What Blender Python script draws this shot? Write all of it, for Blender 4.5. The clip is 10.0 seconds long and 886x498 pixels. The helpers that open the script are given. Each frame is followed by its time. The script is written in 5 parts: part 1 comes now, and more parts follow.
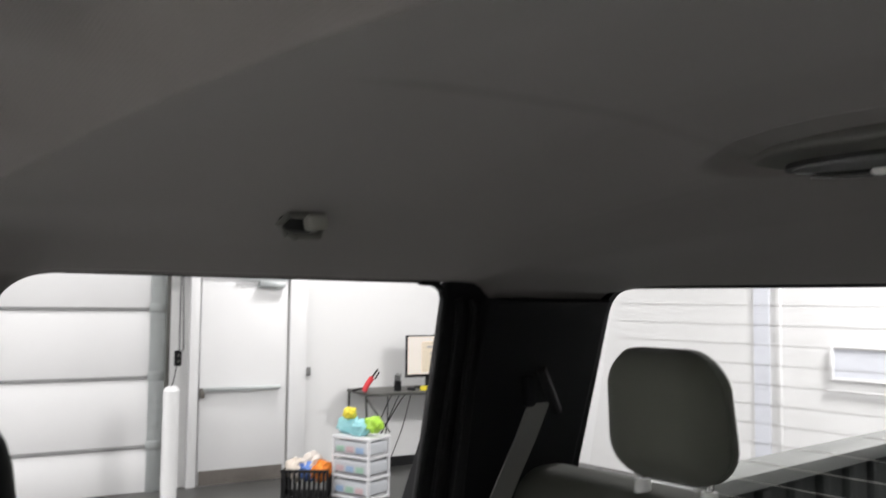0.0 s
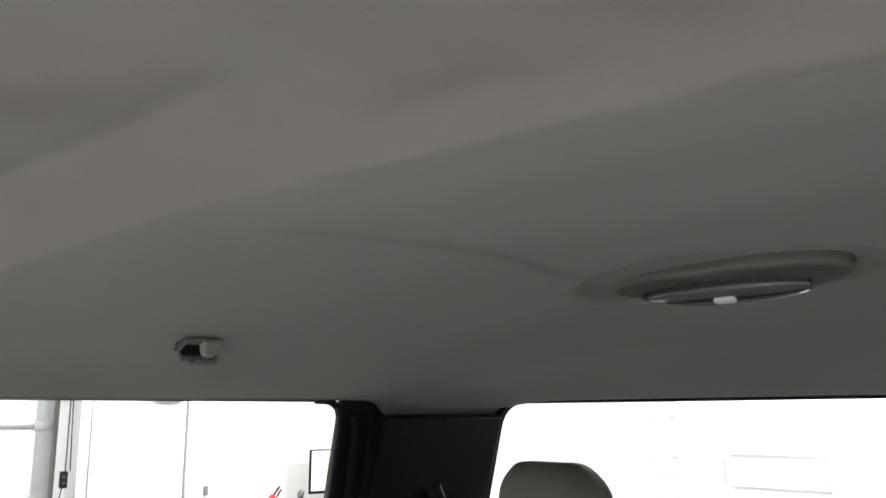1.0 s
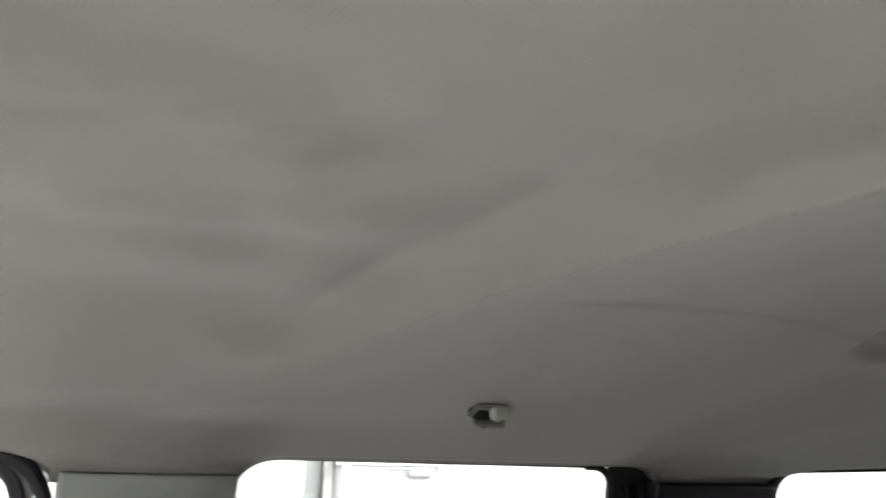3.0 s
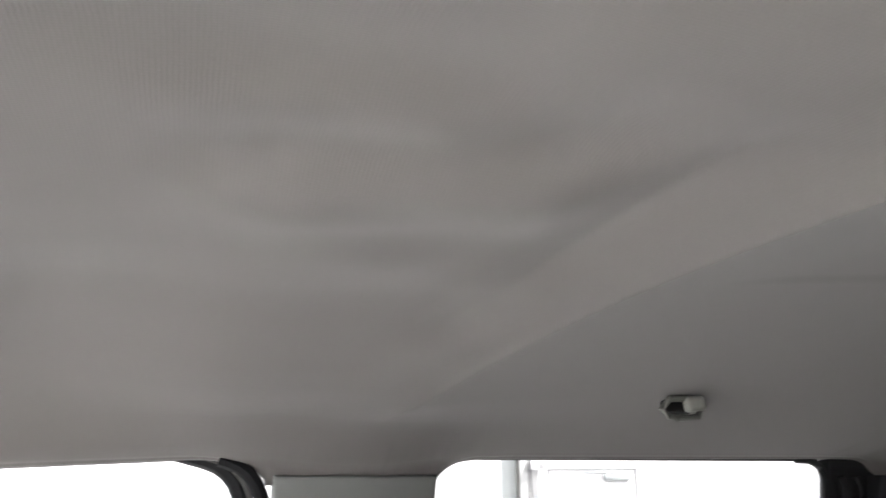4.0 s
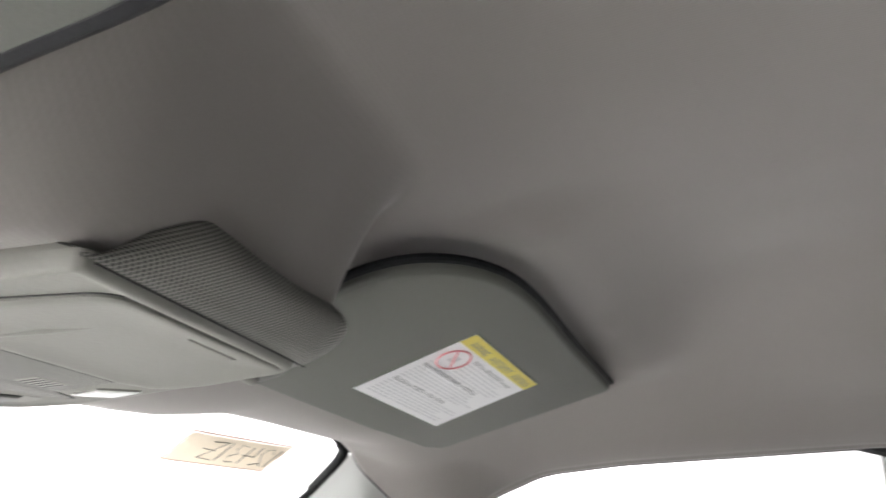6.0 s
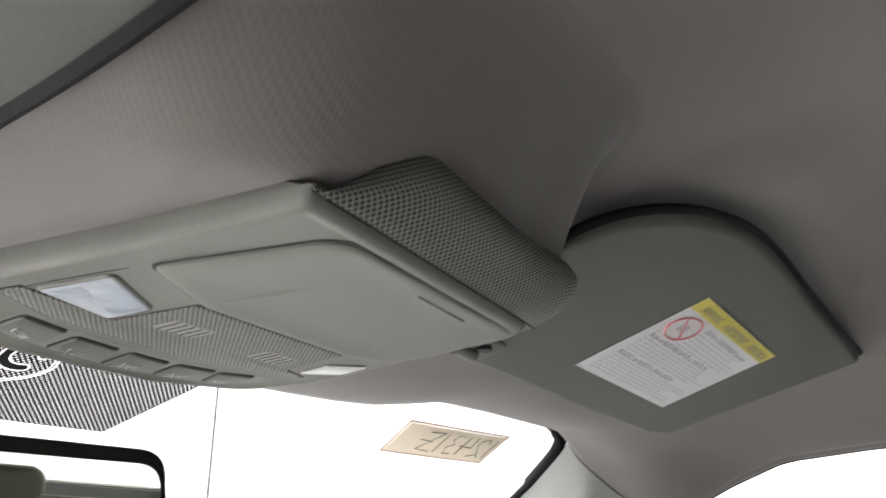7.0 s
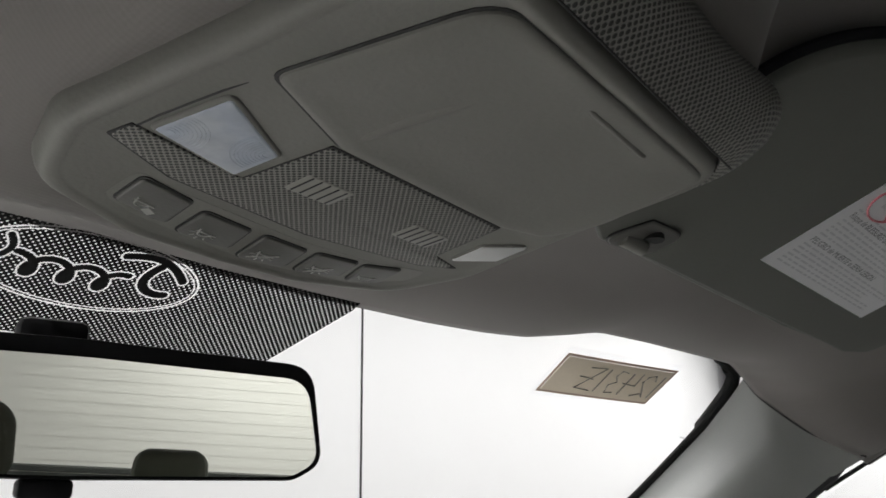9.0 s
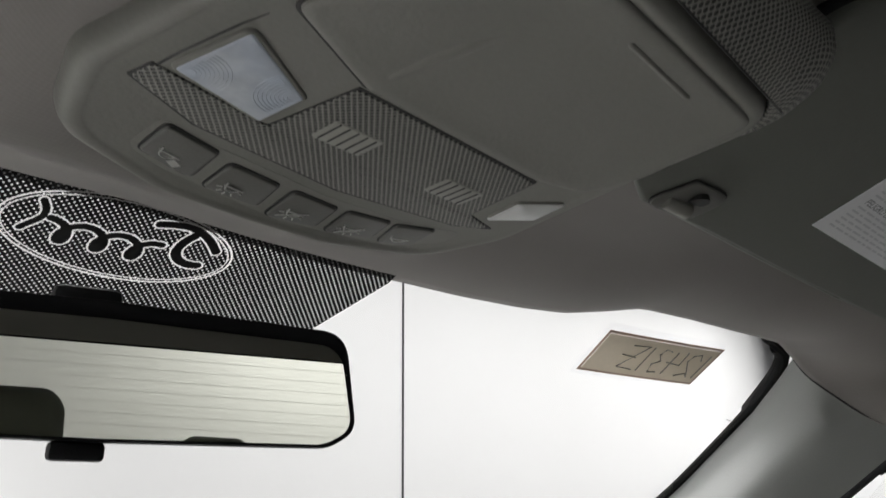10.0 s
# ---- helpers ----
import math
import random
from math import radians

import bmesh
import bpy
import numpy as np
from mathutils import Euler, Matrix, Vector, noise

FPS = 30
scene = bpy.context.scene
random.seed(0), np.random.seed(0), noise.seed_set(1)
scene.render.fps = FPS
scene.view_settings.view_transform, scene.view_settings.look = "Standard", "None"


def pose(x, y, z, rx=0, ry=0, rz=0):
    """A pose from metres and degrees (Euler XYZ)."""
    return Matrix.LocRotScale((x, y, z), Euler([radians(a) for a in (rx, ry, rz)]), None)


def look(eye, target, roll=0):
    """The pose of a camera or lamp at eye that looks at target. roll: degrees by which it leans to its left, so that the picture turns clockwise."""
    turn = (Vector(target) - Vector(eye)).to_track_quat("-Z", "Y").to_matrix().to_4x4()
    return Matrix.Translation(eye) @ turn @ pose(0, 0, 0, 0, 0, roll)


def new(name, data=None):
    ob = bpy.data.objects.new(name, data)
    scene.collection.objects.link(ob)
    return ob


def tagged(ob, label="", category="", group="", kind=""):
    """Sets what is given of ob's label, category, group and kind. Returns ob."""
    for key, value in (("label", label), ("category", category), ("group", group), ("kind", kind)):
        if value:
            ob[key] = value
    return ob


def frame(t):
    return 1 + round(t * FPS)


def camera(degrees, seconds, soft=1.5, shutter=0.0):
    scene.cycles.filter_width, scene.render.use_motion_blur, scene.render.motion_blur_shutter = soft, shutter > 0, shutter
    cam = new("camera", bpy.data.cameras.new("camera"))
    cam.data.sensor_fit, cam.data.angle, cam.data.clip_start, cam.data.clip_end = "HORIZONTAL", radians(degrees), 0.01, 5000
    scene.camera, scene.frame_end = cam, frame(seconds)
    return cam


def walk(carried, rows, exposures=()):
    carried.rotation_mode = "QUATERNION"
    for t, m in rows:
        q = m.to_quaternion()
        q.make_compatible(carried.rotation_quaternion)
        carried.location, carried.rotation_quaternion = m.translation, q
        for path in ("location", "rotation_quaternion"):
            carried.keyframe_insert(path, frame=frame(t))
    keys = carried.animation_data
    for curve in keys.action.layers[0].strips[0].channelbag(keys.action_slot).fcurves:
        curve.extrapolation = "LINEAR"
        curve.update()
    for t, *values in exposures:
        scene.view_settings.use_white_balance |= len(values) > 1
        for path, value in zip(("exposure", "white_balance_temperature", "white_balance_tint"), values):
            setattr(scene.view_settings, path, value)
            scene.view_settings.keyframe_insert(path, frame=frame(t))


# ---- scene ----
cam = camera(56.8, 10.0, shutter=0.4)
PATH = [
    (0, (-0.184, 0.092, 1.869), (1.354, -1.18, 1.997), 0.6),
    (0.5, (-0.209, 0.09, 1.878), (1.216, -1.283, 2.167), 0.0),
    (1, (-0.241, 0.119, 1.879), (1.12, -1.293, 2.27), -0.3),
    (1.5, (-0.258, 0.147, 1.872), (1.062, -1.28, 2.34), -0.7),
    (2, (-0.274, 0.173, 1.868), (1.058, -1.229, 2.376), -0.6),
    (2.5, (-0.273, 0.184, 1.866), (1.232, -1.018, 2.406), 0.4),
    (3, (-0.275, 0.201, 1.86), (1.393, -0.746, 2.426), 0.5),
    (3.2, (-0.275, 0.204, 1.858), (1.435, -0.659, 2.434), -0.2),
    (4.3, (-0.279, 0.198, 1.846), (1.592, -0.215, 2.42), -0.2),
    (4.5, (-0.286, 0.207, 1.84), (1.604, -0.103, 2.416), -0.1),
    (5, (-0.282, 0.275, 1.815), (1.621, 0.22, 2.43), -0.3),
    (5.5, (-0.281, 0.351, 1.803), (1.598, 0.575, 2.448), -0.5),
    (6, (-0.277, 0.388, 1.801), (1.53, 0.934, 2.463), 0.3),
    (6.2, (-0.272, 0.395, 1.802), (1.498, 1.045, 2.469), 0.6),
    (7.3, (-0.236, 0.432, 1.78), (1.348, 1.454, 2.448), 0.2),
    (7.5, (-0.228, 0.437, 1.775), (1.335, 1.494, 2.439), 0.2),
    (8, (-0.21, 0.45, 1.762), (1.314, 1.563, 2.424), -1.4),
    (8.5, (-0.204, 0.46, 1.756), (1.301, 1.603, 2.411), -1.7),
    (9, (-0.196, 0.475, 1.753), (1.258, 1.684, 2.404), -1.3),
    (9.5, (-0.193, 0.478, 1.754), (1.22, 1.738, 2.401), -0.9),
    (10, (-0.182, 0.484, 1.742), (1.21, 1.77, 2.382), -0.8),
]
EXPOSURES = [(0.0, -1.75, 6500, 11.5), (0.5, -1.25, 6500, 10.5), (1.0, -0.91, 6500, 9.5), (2.5, -0.56, 6500, 7.0), (4.5, -0.46, 6350, 13.5), (6.0, -0.7, 6450, 12.0),
             (7.5, -1.58, 6450, 10.5), (8.5, -2.42, 6450, 10.5), (9.5, -2.75, 6450, 10.0), (10.0, -2.7, 6450, 10.0)]
walk(cam, [(t, look(eye, target, roll)) for t, eye, target, roll in PATH], EXPOSURES)

# ---------------------------------------------------------------- light
FLOOR = -0.15
world = bpy.data.worlds.new("world")
scene.world = world
world.use_nodes = True
world.node_tree.nodes["Background"].inputs["Color"].default_value = (0.75, 0.8, 0.9, 1)
world.node_tree.nodes["Background"].inputs["Strength"].default_value = 0.15


def ceiling_lamp(x, y, sx, sy, watts, spread=180):
    data = bpy.data.lights.new("unseen_light", "AREA")
    data.shape, data.size, data.size_y, data.energy = "RECTANGLE", sx, sy, watts
    data.color = (1.0, 0.99, 0.985)
    data.spread = radians(spread)
    ob = new("unseen_light", data)
    ob.matrix_world = pose(x, y, 4.3)
    return ob


# unseen lamps added to bring up headliner and walls: over the hood, over both sides of the truck, ahead along the front
# wall and along the other walls
for lx, ly, sx, sy, watts, spread in (
        (0.55, 2.4, 0.5, 2.0, 950, 75), (-0.55, 2.4, 0.5, 2.0, 950, 75), (-1.35, 0.8, 0.6, 1.6, 5800, 60), (2.60, 0.3, 0.6, 1.6, 900, 60), (-1.45, -1.1, 0.6, 1.4, 1250, 60), (2.60, -1.1, 0.6, 1.4, 500, 60),
        (2.4, 2.0, 0.5, 1.6, 520, 180), (4.6, 2.0, 0.5, 1.6, 560, 180), (6.6, 2.2, 0.5, 1.6, 440, 180), (8.4, 2.6, 0.5, 1.6, 520, 180), (-1.0, 3.5, 0.5, 1.0, 250, 150),
        (7.0, -4.8, 0.5, 1.0, 340, 180), (7.3, -1.4, 0.5, 2.0, 70, 180), (1.5, -7.0, 0.5, 1.0, 1250, 180)):
    ceiling_lamp(lx, ly, sx, sy, watts, spread)


# ---------------------------------------------------------------- materials
def material(name, color, rough=0.6, metal=0.0, grain=0.0, grain_scale=300.0, bump=0.0, stain_or_glint=0.0, blotch_scale=3.0,
             emit=None, spec=0.5, dirt_or_glint=(0.1, 0.1, 0.09), sheen=0.0):
    m = bpy.data.materials.new(name)
    m.use_nodes = True
    nt = m.node_tree
    b = nt.nodes["Principled BSDF"]
    b.inputs["Roughness"].default_value = rough
    b.inputs["Metallic"].default_value = metal
    b.inputs["Specular IOR Level"].default_value = spec
    b.inputs["Sheen Weight"].default_value = sheen
    co = nt.nodes.new("ShaderNodeTexCoord")
    rgb = nt.nodes.new("ShaderNodeRGB")
    rgb.outputs[0].default_value = (*color, 1)
    out = rgb.outputs[0]
    if grain or bump:
        n1 = nt.nodes.new("ShaderNodeTexNoise")
        n1.inputs["Scale"].default_value = grain_scale
        n1.inputs["Detail"].default_value = 4
        nt.links.new(co.outputs["Object"], n1.inputs["Vector"])
        if grain:
            mr = nt.nodes.new("ShaderNodeMapRange")
            mr.inputs["To Min"].default_value, mr.inputs["To Max"].default_value = 1 - grain, 1 + grain
            nt.links.new(n1.outputs["Fac"], mr.inputs["Value"])
            mx = nt.nodes.new("ShaderNodeMix")
            mx.data_type, mx.blend_type = "RGBA", "MULTIPLY"
            mx.inputs["Factor"].default_value = 1
            nt.links.new(out, mx.inputs["A"])
            nt.links.new(mr.outputs["Result"], mx.inputs["B"])
            out = mx.outputs["Result"]
        if bump:
            bp = nt.nodes.new("ShaderNodeBump")
            bp.inputs["Strength"].default_value = bump
            bp.inputs["Distance"].default_value = 0.001
            nt.links.new(n1.outputs["Fac"], bp.inputs["Height"])
            nt.links.new(bp.outputs["Normal"], b.inputs["Normal"])
    if stain_or_glint:
        n2 = nt.nodes.new("ShaderNodeTexNoise")
        n2.inputs["Scale"].default_value = blotch_scale
        n2.inputs["Detail"].default_value = 5
        nt.links.new(co.outputs["Object"], n2.inputs["Vector"])
        ramp = nt.nodes.new("ShaderNodeMapRange")
        ramp.inputs["From Min"].default_value, ramp.inputs["From Max"].default_value = 0.45, 0.8
        ramp.inputs["To Max"].default_value = stain_or_glint
        nt.links.new(n2.outputs["Fac"], ramp.inputs["Value"])
        mx = nt.nodes.new("ShaderNodeMix")
        mx.data_type = "RGBA"
        nt.links.new(ramp.outputs["Result"], mx.inputs["Factor"])
        nt.links.new(out, mx.inputs["A"])
        mx.inputs["B"].default_value = (*dirt_or_glint, 1)
        out = mx.outputs["Result"]
    nt.links.new(out, b.inputs["Base Color"])
    if emit:
        b.inputs["Emission Color"].default_value = (*emit[:3], 1)
        b.inputs["Emission Strength"].default_value = emit[3]
    return m


def fabric(name, color, pitch=0.0016, depth=0.35, rough=0.95, spec=0.15):
    """Knitted headliner cloth: two crossing rib waves and a blotchy tone."""
    m = material(name, color, rough=rough, grain=0.06, grain_scale=900, stain_or_glint=0.10, blotch_scale=2.5, spec=spec, sheen=0.15,
                 dirt_or_glint=tuple(c * 0.75 for c in color))
    nt = m.node_tree
    b = nt.nodes["Principled BSDF"]
    co = nt.nodes.new("ShaderNodeTexCoord")
    sep = nt.nodes.new("ShaderNodeSeparateXYZ")
    jit = nt.nodes.new("ShaderNodeTexNoise")
    jit.inputs["Scale"].default_value = 130
    jit.inputs["Detail"].default_value = 2
    nt.links.new(co.outputs["Object"], jit.inputs["Vector"])
    sc = nt.nodes.new("ShaderNodeVectorMath")
    sc.operation = "MULTIPLY_ADD"
    sc.inputs[1].default_value = (0.0012,) * 3
    nt.links.new(jit.outputs["Color"], sc.inputs[0])
    nt.links.new(co.outputs["Object"], sc.inputs[2])
    nt.links.new(sc.outputs[0], sep.inputs[0])

    def wave(sock, scale):
        mu = nt.nodes.new("ShaderNodeMath")
        mu.operation = "MULTIPLY"
        mu.inputs[1].default_value = scale
        nt.links.new(sock, mu.inputs[0])
        si = nt.nodes.new("ShaderNodeMath")
        si.operation = "SINE"
        nt.links.new(mu.outputs[0], si.inputs[0])
        return si.outputs[0]

    add = nt.nodes.new("ShaderNodeMath")
    add.operation = "ADD"
    nt.links.new(wave(sep.outputs["X"], 2 * math.pi / pitch), add.inputs[0])
    nt.links.new(wave(sep.outputs["Y"], 2 * math.pi / (pitch * 1.2)), add.inputs[1])
    bp = nt.nodes.new("ShaderNodeBump")
    bp.inputs["Strength"].default_value = depth
    bp.inputs["Distance"].default_value = 0.0004
    nt.links.new(add.outputs[0], bp.inputs["Height"])
    nt.links.new(bp.outputs["Normal"], b.inputs["Normal"])
    return m


def perforated(name, base, hole, pitch=0.0022):
    """Moulded plastic with a diagonal raster of small pits."""
    m = material(name, base, rough=0.55, grain=0.05, grain_scale=600, spec=0.4)
    nt = m.node_tree
    b = nt.nodes["Principled BSDF"]
    co = nt.nodes.new("ShaderNodeTexCoord")
    mp = nt.nodes.new("ShaderNodeMapping")
    mp.inputs["Scale"].default_value = (1 / pitch,) * 3
    mp.inputs["Rotation"].default_value = (0, 0, radians(45))
    nt.links.new(co.outputs["UV"], mp.inputs["Vector"])
    fr = nt.nodes.new("ShaderNodeVectorMath")
    fr.operation = "FRACTION"
    nt.links.new(mp.outputs[0], fr.inputs[0])
    sub = nt.nodes.new("ShaderNodeVectorMath")
    sub.operation = "SUBTRACT"
    sub.inputs[1].default_value = (0.5, 0.5, 0)
    nt.links.new(fr.outputs[0], sub.inputs[0])
    flat = nt.nodes.new("ShaderNodeVectorMath")
    flat.operation = "MULTIPLY"
    flat.inputs[1].default_value = (1, 1, 0)
    nt.links.new(sub.outputs[0], flat.inputs[0])
    ln = nt.nodes.new("ShaderNodeVectorMath")
    ln.operation = "LENGTH"
    nt.links.new(flat.outputs[0], ln.inputs[0])
    mr = nt.nodes.new("ShaderNodeMapRange")
    mr.inputs["From Min"].default_value, mr.inputs["From Max"].default_value = 0.32, 0.42
    nt.links.new(ln.outputs["Value"], mr.inputs["Value"])
    mx = nt.nodes.new("ShaderNodeMix")
    mx.data_type = "RGBA"
    nt.links.new(mr.outputs["Result"], mx.inputs["Factor"])
    mx.inputs["A"].default_value = (*hole, 1)
    old = b.inputs["Base Color"].links[0].from_socket
    nt.links.new(old, mx.inputs["B"])
    nt.links.new(mx.outputs["Result"], b.inputs["Base Color"])
    bp = nt.nodes.new("ShaderNodeBump")
    bp.inputs["Strength"].default_value = 0.8
    bp.inputs["Distance"].default_value = 0.0006
    nt.links.new(mr.outputs["Result"], bp.inputs["Height"])
    nt.links.new(bp.outputs["Normal"], b.inputs["Normal"])
    return m


def glass_material(name, tint=(0.98, 0.98, 0.975)):
    m = bpy.data.materials.new(name)
    m.use_nodes = True
    nt = m.node_tree
    nt.nodes.remove(nt.nodes["Principled BSDF"])
    tr = nt.nodes.new("ShaderNodeBsdfTransparent")
    tr.inputs["Color"].default_value = (*tint, 1)
    gl = nt.nodes.new("ShaderNodeBsdfGlossy")
    gl.inputs["Roughness"].default_value = 0.01
    lw = nt.nodes.new("ShaderNodeLayerWeight")
    lw.inputs["Blend"].default_value = 0.5
    pw = nt.nodes.new("ShaderNodeMath")
    pw.operation = "POWER"
    pw.inputs[1].default_value = 5.0
    nt.links.new(lw.outputs["Facing"], pw.inputs[0])
    fr = nt.nodes.new("ShaderNodeMath")
    fr.operation = "MULTIPLY_ADD"
    fr.inputs[1].default_value, fr.inputs[2].default_value = 0.12, 0.012
    nt.links.new(pw.outputs[0], fr.inputs[0])
    mix = nt.nodes.new("ShaderNodeMixShader")
    nt.links.new(fr.outputs[0], mix.inputs[0])
    nt.links.new(tr.outputs[0], mix.inputs[1])
    nt.links.new(gl.outputs[0], mix.inputs[2])
    nt.links.new(mix.outputs[0], nt.nodes["Material Output"].inputs["Surface"])
    return m


def dotted_print(name, ink=(0.003, 0.003, 0.003), pitch=0.0027, hole=0.212):
    """Black ceramic print on glass, a raster of clear holes through it."""
    m = bpy.data.materials.new(name)
    m.use_nodes = True
    nt = m.node_tree
    b = nt.nodes["Principled BSDF"]
    b.inputs["Base Color"].default_value = (*ink, 1)
    b.inputs["Roughness"].default_value = 0.8
    b.inputs["Specular IOR Level"].default_value = 0.05
    co = nt.nodes.new("ShaderNodeTexCoord")
    mp = nt.nodes.new("ShaderNodeMapping")
    mp.inputs["Scale"].default_value = (1 / pitch,) * 3
    mp.inputs["Rotation"].default_value = (0, 0, radians(45))
    nt.links.new(co.outputs["UV"], mp.inputs["Vector"])
    fr = nt.nodes.new("ShaderNodeVectorMath")
    fr.operation = "FRACTION"
    nt.links.new(mp.outputs[0], fr.inputs[0])
    sub = nt.nodes.new("ShaderNodeVectorMath")
    sub.operation = "SUBTRACT"
    sub.inputs[1].default_value = (0.5, 0.5, 0)
    nt.links.new(fr.outputs[0], sub.inputs[0])
    flat = nt.nodes.new("ShaderNodeVectorMath")
    flat.operation = "MULTIPLY"
    flat.inputs[1].default_value = (1, 1, 0)
    nt.links.new(sub.outputs[0], flat.inputs[0])
    ln = nt.nodes.new("ShaderNodeVectorMath")
    ln.operation = "LENGTH"
    nt.links.new(flat.outputs[0], ln.inputs[0])
    lt = nt.nodes.new("ShaderNodeMath")
    lt.operation = "LESS_THAN"
    lt.inputs[1].default_value = hole
    nt.links.new(ln.outputs["Value"], lt.inputs[0])
    tr = nt.nodes.new("ShaderNodeBsdfTransparent")
    mix = nt.nodes.new("ShaderNodeMixShader")
    nt.links.new(lt.outputs[0], mix.inputs[0])
    nt.links.new(b.outputs[0], mix.inputs[1])
    nt.links.new(tr.outputs[0], mix.inputs[2])
    nt.links.new(mix.outputs[0], nt.nodes["Material Output"].inputs["Surface"])
    return m


HEADLINER = fabric("headliner_cloth", (0.139, 0.1295, 0.1220), pitch=0.0019, depth=0.05, rough=0.85, spec=0.15)
VISOR_CLOTH = material("visor_vinyl", (0.064, 0.066, 0.058), rough=0.62, grain=0.06, grain_scale=500, bump=0.12, stain_or_glint=0.10, blotch_scale=7, spec=0.35, dirt_or_glint=(0.054, 0.055, 0.048))
TRIM = material("grey_trim_plastic", (0.135, 0.133, 0.119), rough=0.55, grain=0.05, grain_scale=500, bump=0.15, stain_or_glint=0.08, blotch_scale=9, spec=0.35)
PILLAR_GREY = material("pillar_grey_plastic", (0.22, 0.224, 0.217), rough=0.68, grain=0.04, grain_scale=500, bump=0.15, stain_or_glint=0.06, blotch_scale=6, spec=0.4)
BUTTON = material("button_plastic", (0.066, 0.065, 0.059), rough=0.5, grain=0.05, grain_scale=600, bump=0.1, spec=0.4)
GROOVE = material("dark_groove", (0.012, 0.012, 0.012), rough=0.8, grain=0.1)
VENT = material("vent_plastic", (0.22, 0.217, 0.195), rough=0.5, grain=0.06, grain_scale=500, spec=0.4)
ICON = material("button_print", (0.42, 0.42, 0.40), rough=0.6, grain=0.03)
BLACK = material("black_trim", (0.007, 0.007, 0.008), rough=0.7, grain=0.15, grain_scale=400, bump=0.15, spec=0.15)
GASKET = material("black_gasket", (0.004, 0.004, 0.004), rough=0.9, grain=0.1, grain_scale=300, spec=0.08)
DASH = material("dashboard_grey", (0.10, 0.10, 0.096), rough=0.7, grain=0.08, grain_scale=300, bump=0.2, stain_or_glint=0.1, blotch_scale=5)
RUBBER = material("black_rubber", (0.012, 0.012, 0.013), rough=0.75, grain=0.15, grain_scale=300, bump=0.1, spec=0.25)
CLOTH_DARK = fabric("seat_cloth", (0.115, 0.12, 0.10), pitch=0.0013, depth=0.12)
CLOTH_SIDE = material("seat_vinyl", (0.22, 0.225, 0.20), rough=0.6, grain=0.05, bump=0.2, stain_or_glint=0.05)
BELT = material("belt_webbing", (0.20, 0.20, 0.19), rough=0.8, grain=0.15, grain_scale=700, bump=0.3)
STEEL = material("galvanised_steel", (0.55, 0.58, 0.58), rough=0.4, metal=0.8, grain=0.12, grain_scale=40, stain_or_glint=0.2, blotch_scale=12)
KICK = material("kick_plate_steel", (0.16, 0.145, 0.13), rough=0.55, metal=0.3, grain=0.25, grain_scale=25, stain_or_glint=0.3, blotch_scale=8)
CHROME = material("bright_metal", (0.8, 0.8, 0.8), rough=0.15, metal=1.0, grain=0.02)
GRILLE = perforated("perforated_plastic", (0.175, 0.172, 0.155), (0.016, 0.016, 0.015), 0.0019)
GRILLE_COARSE = perforated("coarse_perforated_plastic", (0.165, 0.162, 0.146), (0.02, 0.02, 0.018), 0.0023)
GLASS = glass_material("clear_glass")
FRIT = dotted_print("ceramic_dots")
INK = material("black_ceramic", (0.003, 0.003, 0.003), rough=0.8, grain=0.1, spec=0.05)
WALL_WHITE = material("white_wall_paint", (0.80, 0.80, 0.80), rough=0.6, grain=0.02, grain_scale=120, bump=0.05, stain_or_glint=0.06, blotch_scale=1.2, dirt_or_glint=(0.6, 0.6, 0.58))
DOOR_WHITE = material("white_door_paint", (0.78, 0.78, 0.785), rough=0.4, grain=0.02, grain_scale=80, stain_or_glint=0.08, blotch_scale=4, dirt_or_glint=(0.6, 0.6, 0.58))
CONCRETE = material("sealed_concrete", (0.060, 0.060, 0.058), rough=0.35, grain=0.10, grain_scale=60, stain_or_glint=0.35, blotch_scale=1.1, dirt_or_glint=(0.055, 0.054, 0.052))
# grey of the switch plate and of the shadow painted on door joints
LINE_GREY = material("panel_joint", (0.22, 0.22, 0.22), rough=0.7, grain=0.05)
HINGE_GREY = material("door_edge_grey", (0.42, 0.41, 0.40), rough=0.6, grain=0.05)
WIRE = material("heating_wire_print", (0.78, 0.76, 0.73), rough=0.6, grain=0.05)
MIRROR = material("silvered_glass", (0.93, 0.94, 0.84), rough=0.01, metal=1.0)
PAPER = material("label_paper", (0.95, 0.95, 0.97), rough=0.35, grain=0.02, stain_or_glint=0.03, blotch_scale=20)
YELLOW = material("label_yellow", (0.70, 0.60, 0.10), rough=0.55, grain=0.03)
PRINT_GREY = material("label_print", (0.33, 0.33, 0.35), rough=0.6, grain=0.05)
PRINT_FAINT = material("label_print_fine", (0.72, 0.72, 0.75), rough=0.6, grain=0.05)
PRINT_DARK = material("label_print_bold", (0.16, 0.16, 0.18), rough=0.6, grain=0.05)
RED_INK = material("label_red", (0.62, 0.20, 0.23), rough=0.6, grain=0.05)
TAN_PAPER = material("tan_sticker_paper", (0.80, 0.70, 0.55), rough=0.7, grain=0.06, grain_scale=200, stain_or_glint=0.12, blotch_scale=15, dirt_or_glint=(0.68, 0.60, 0.48))


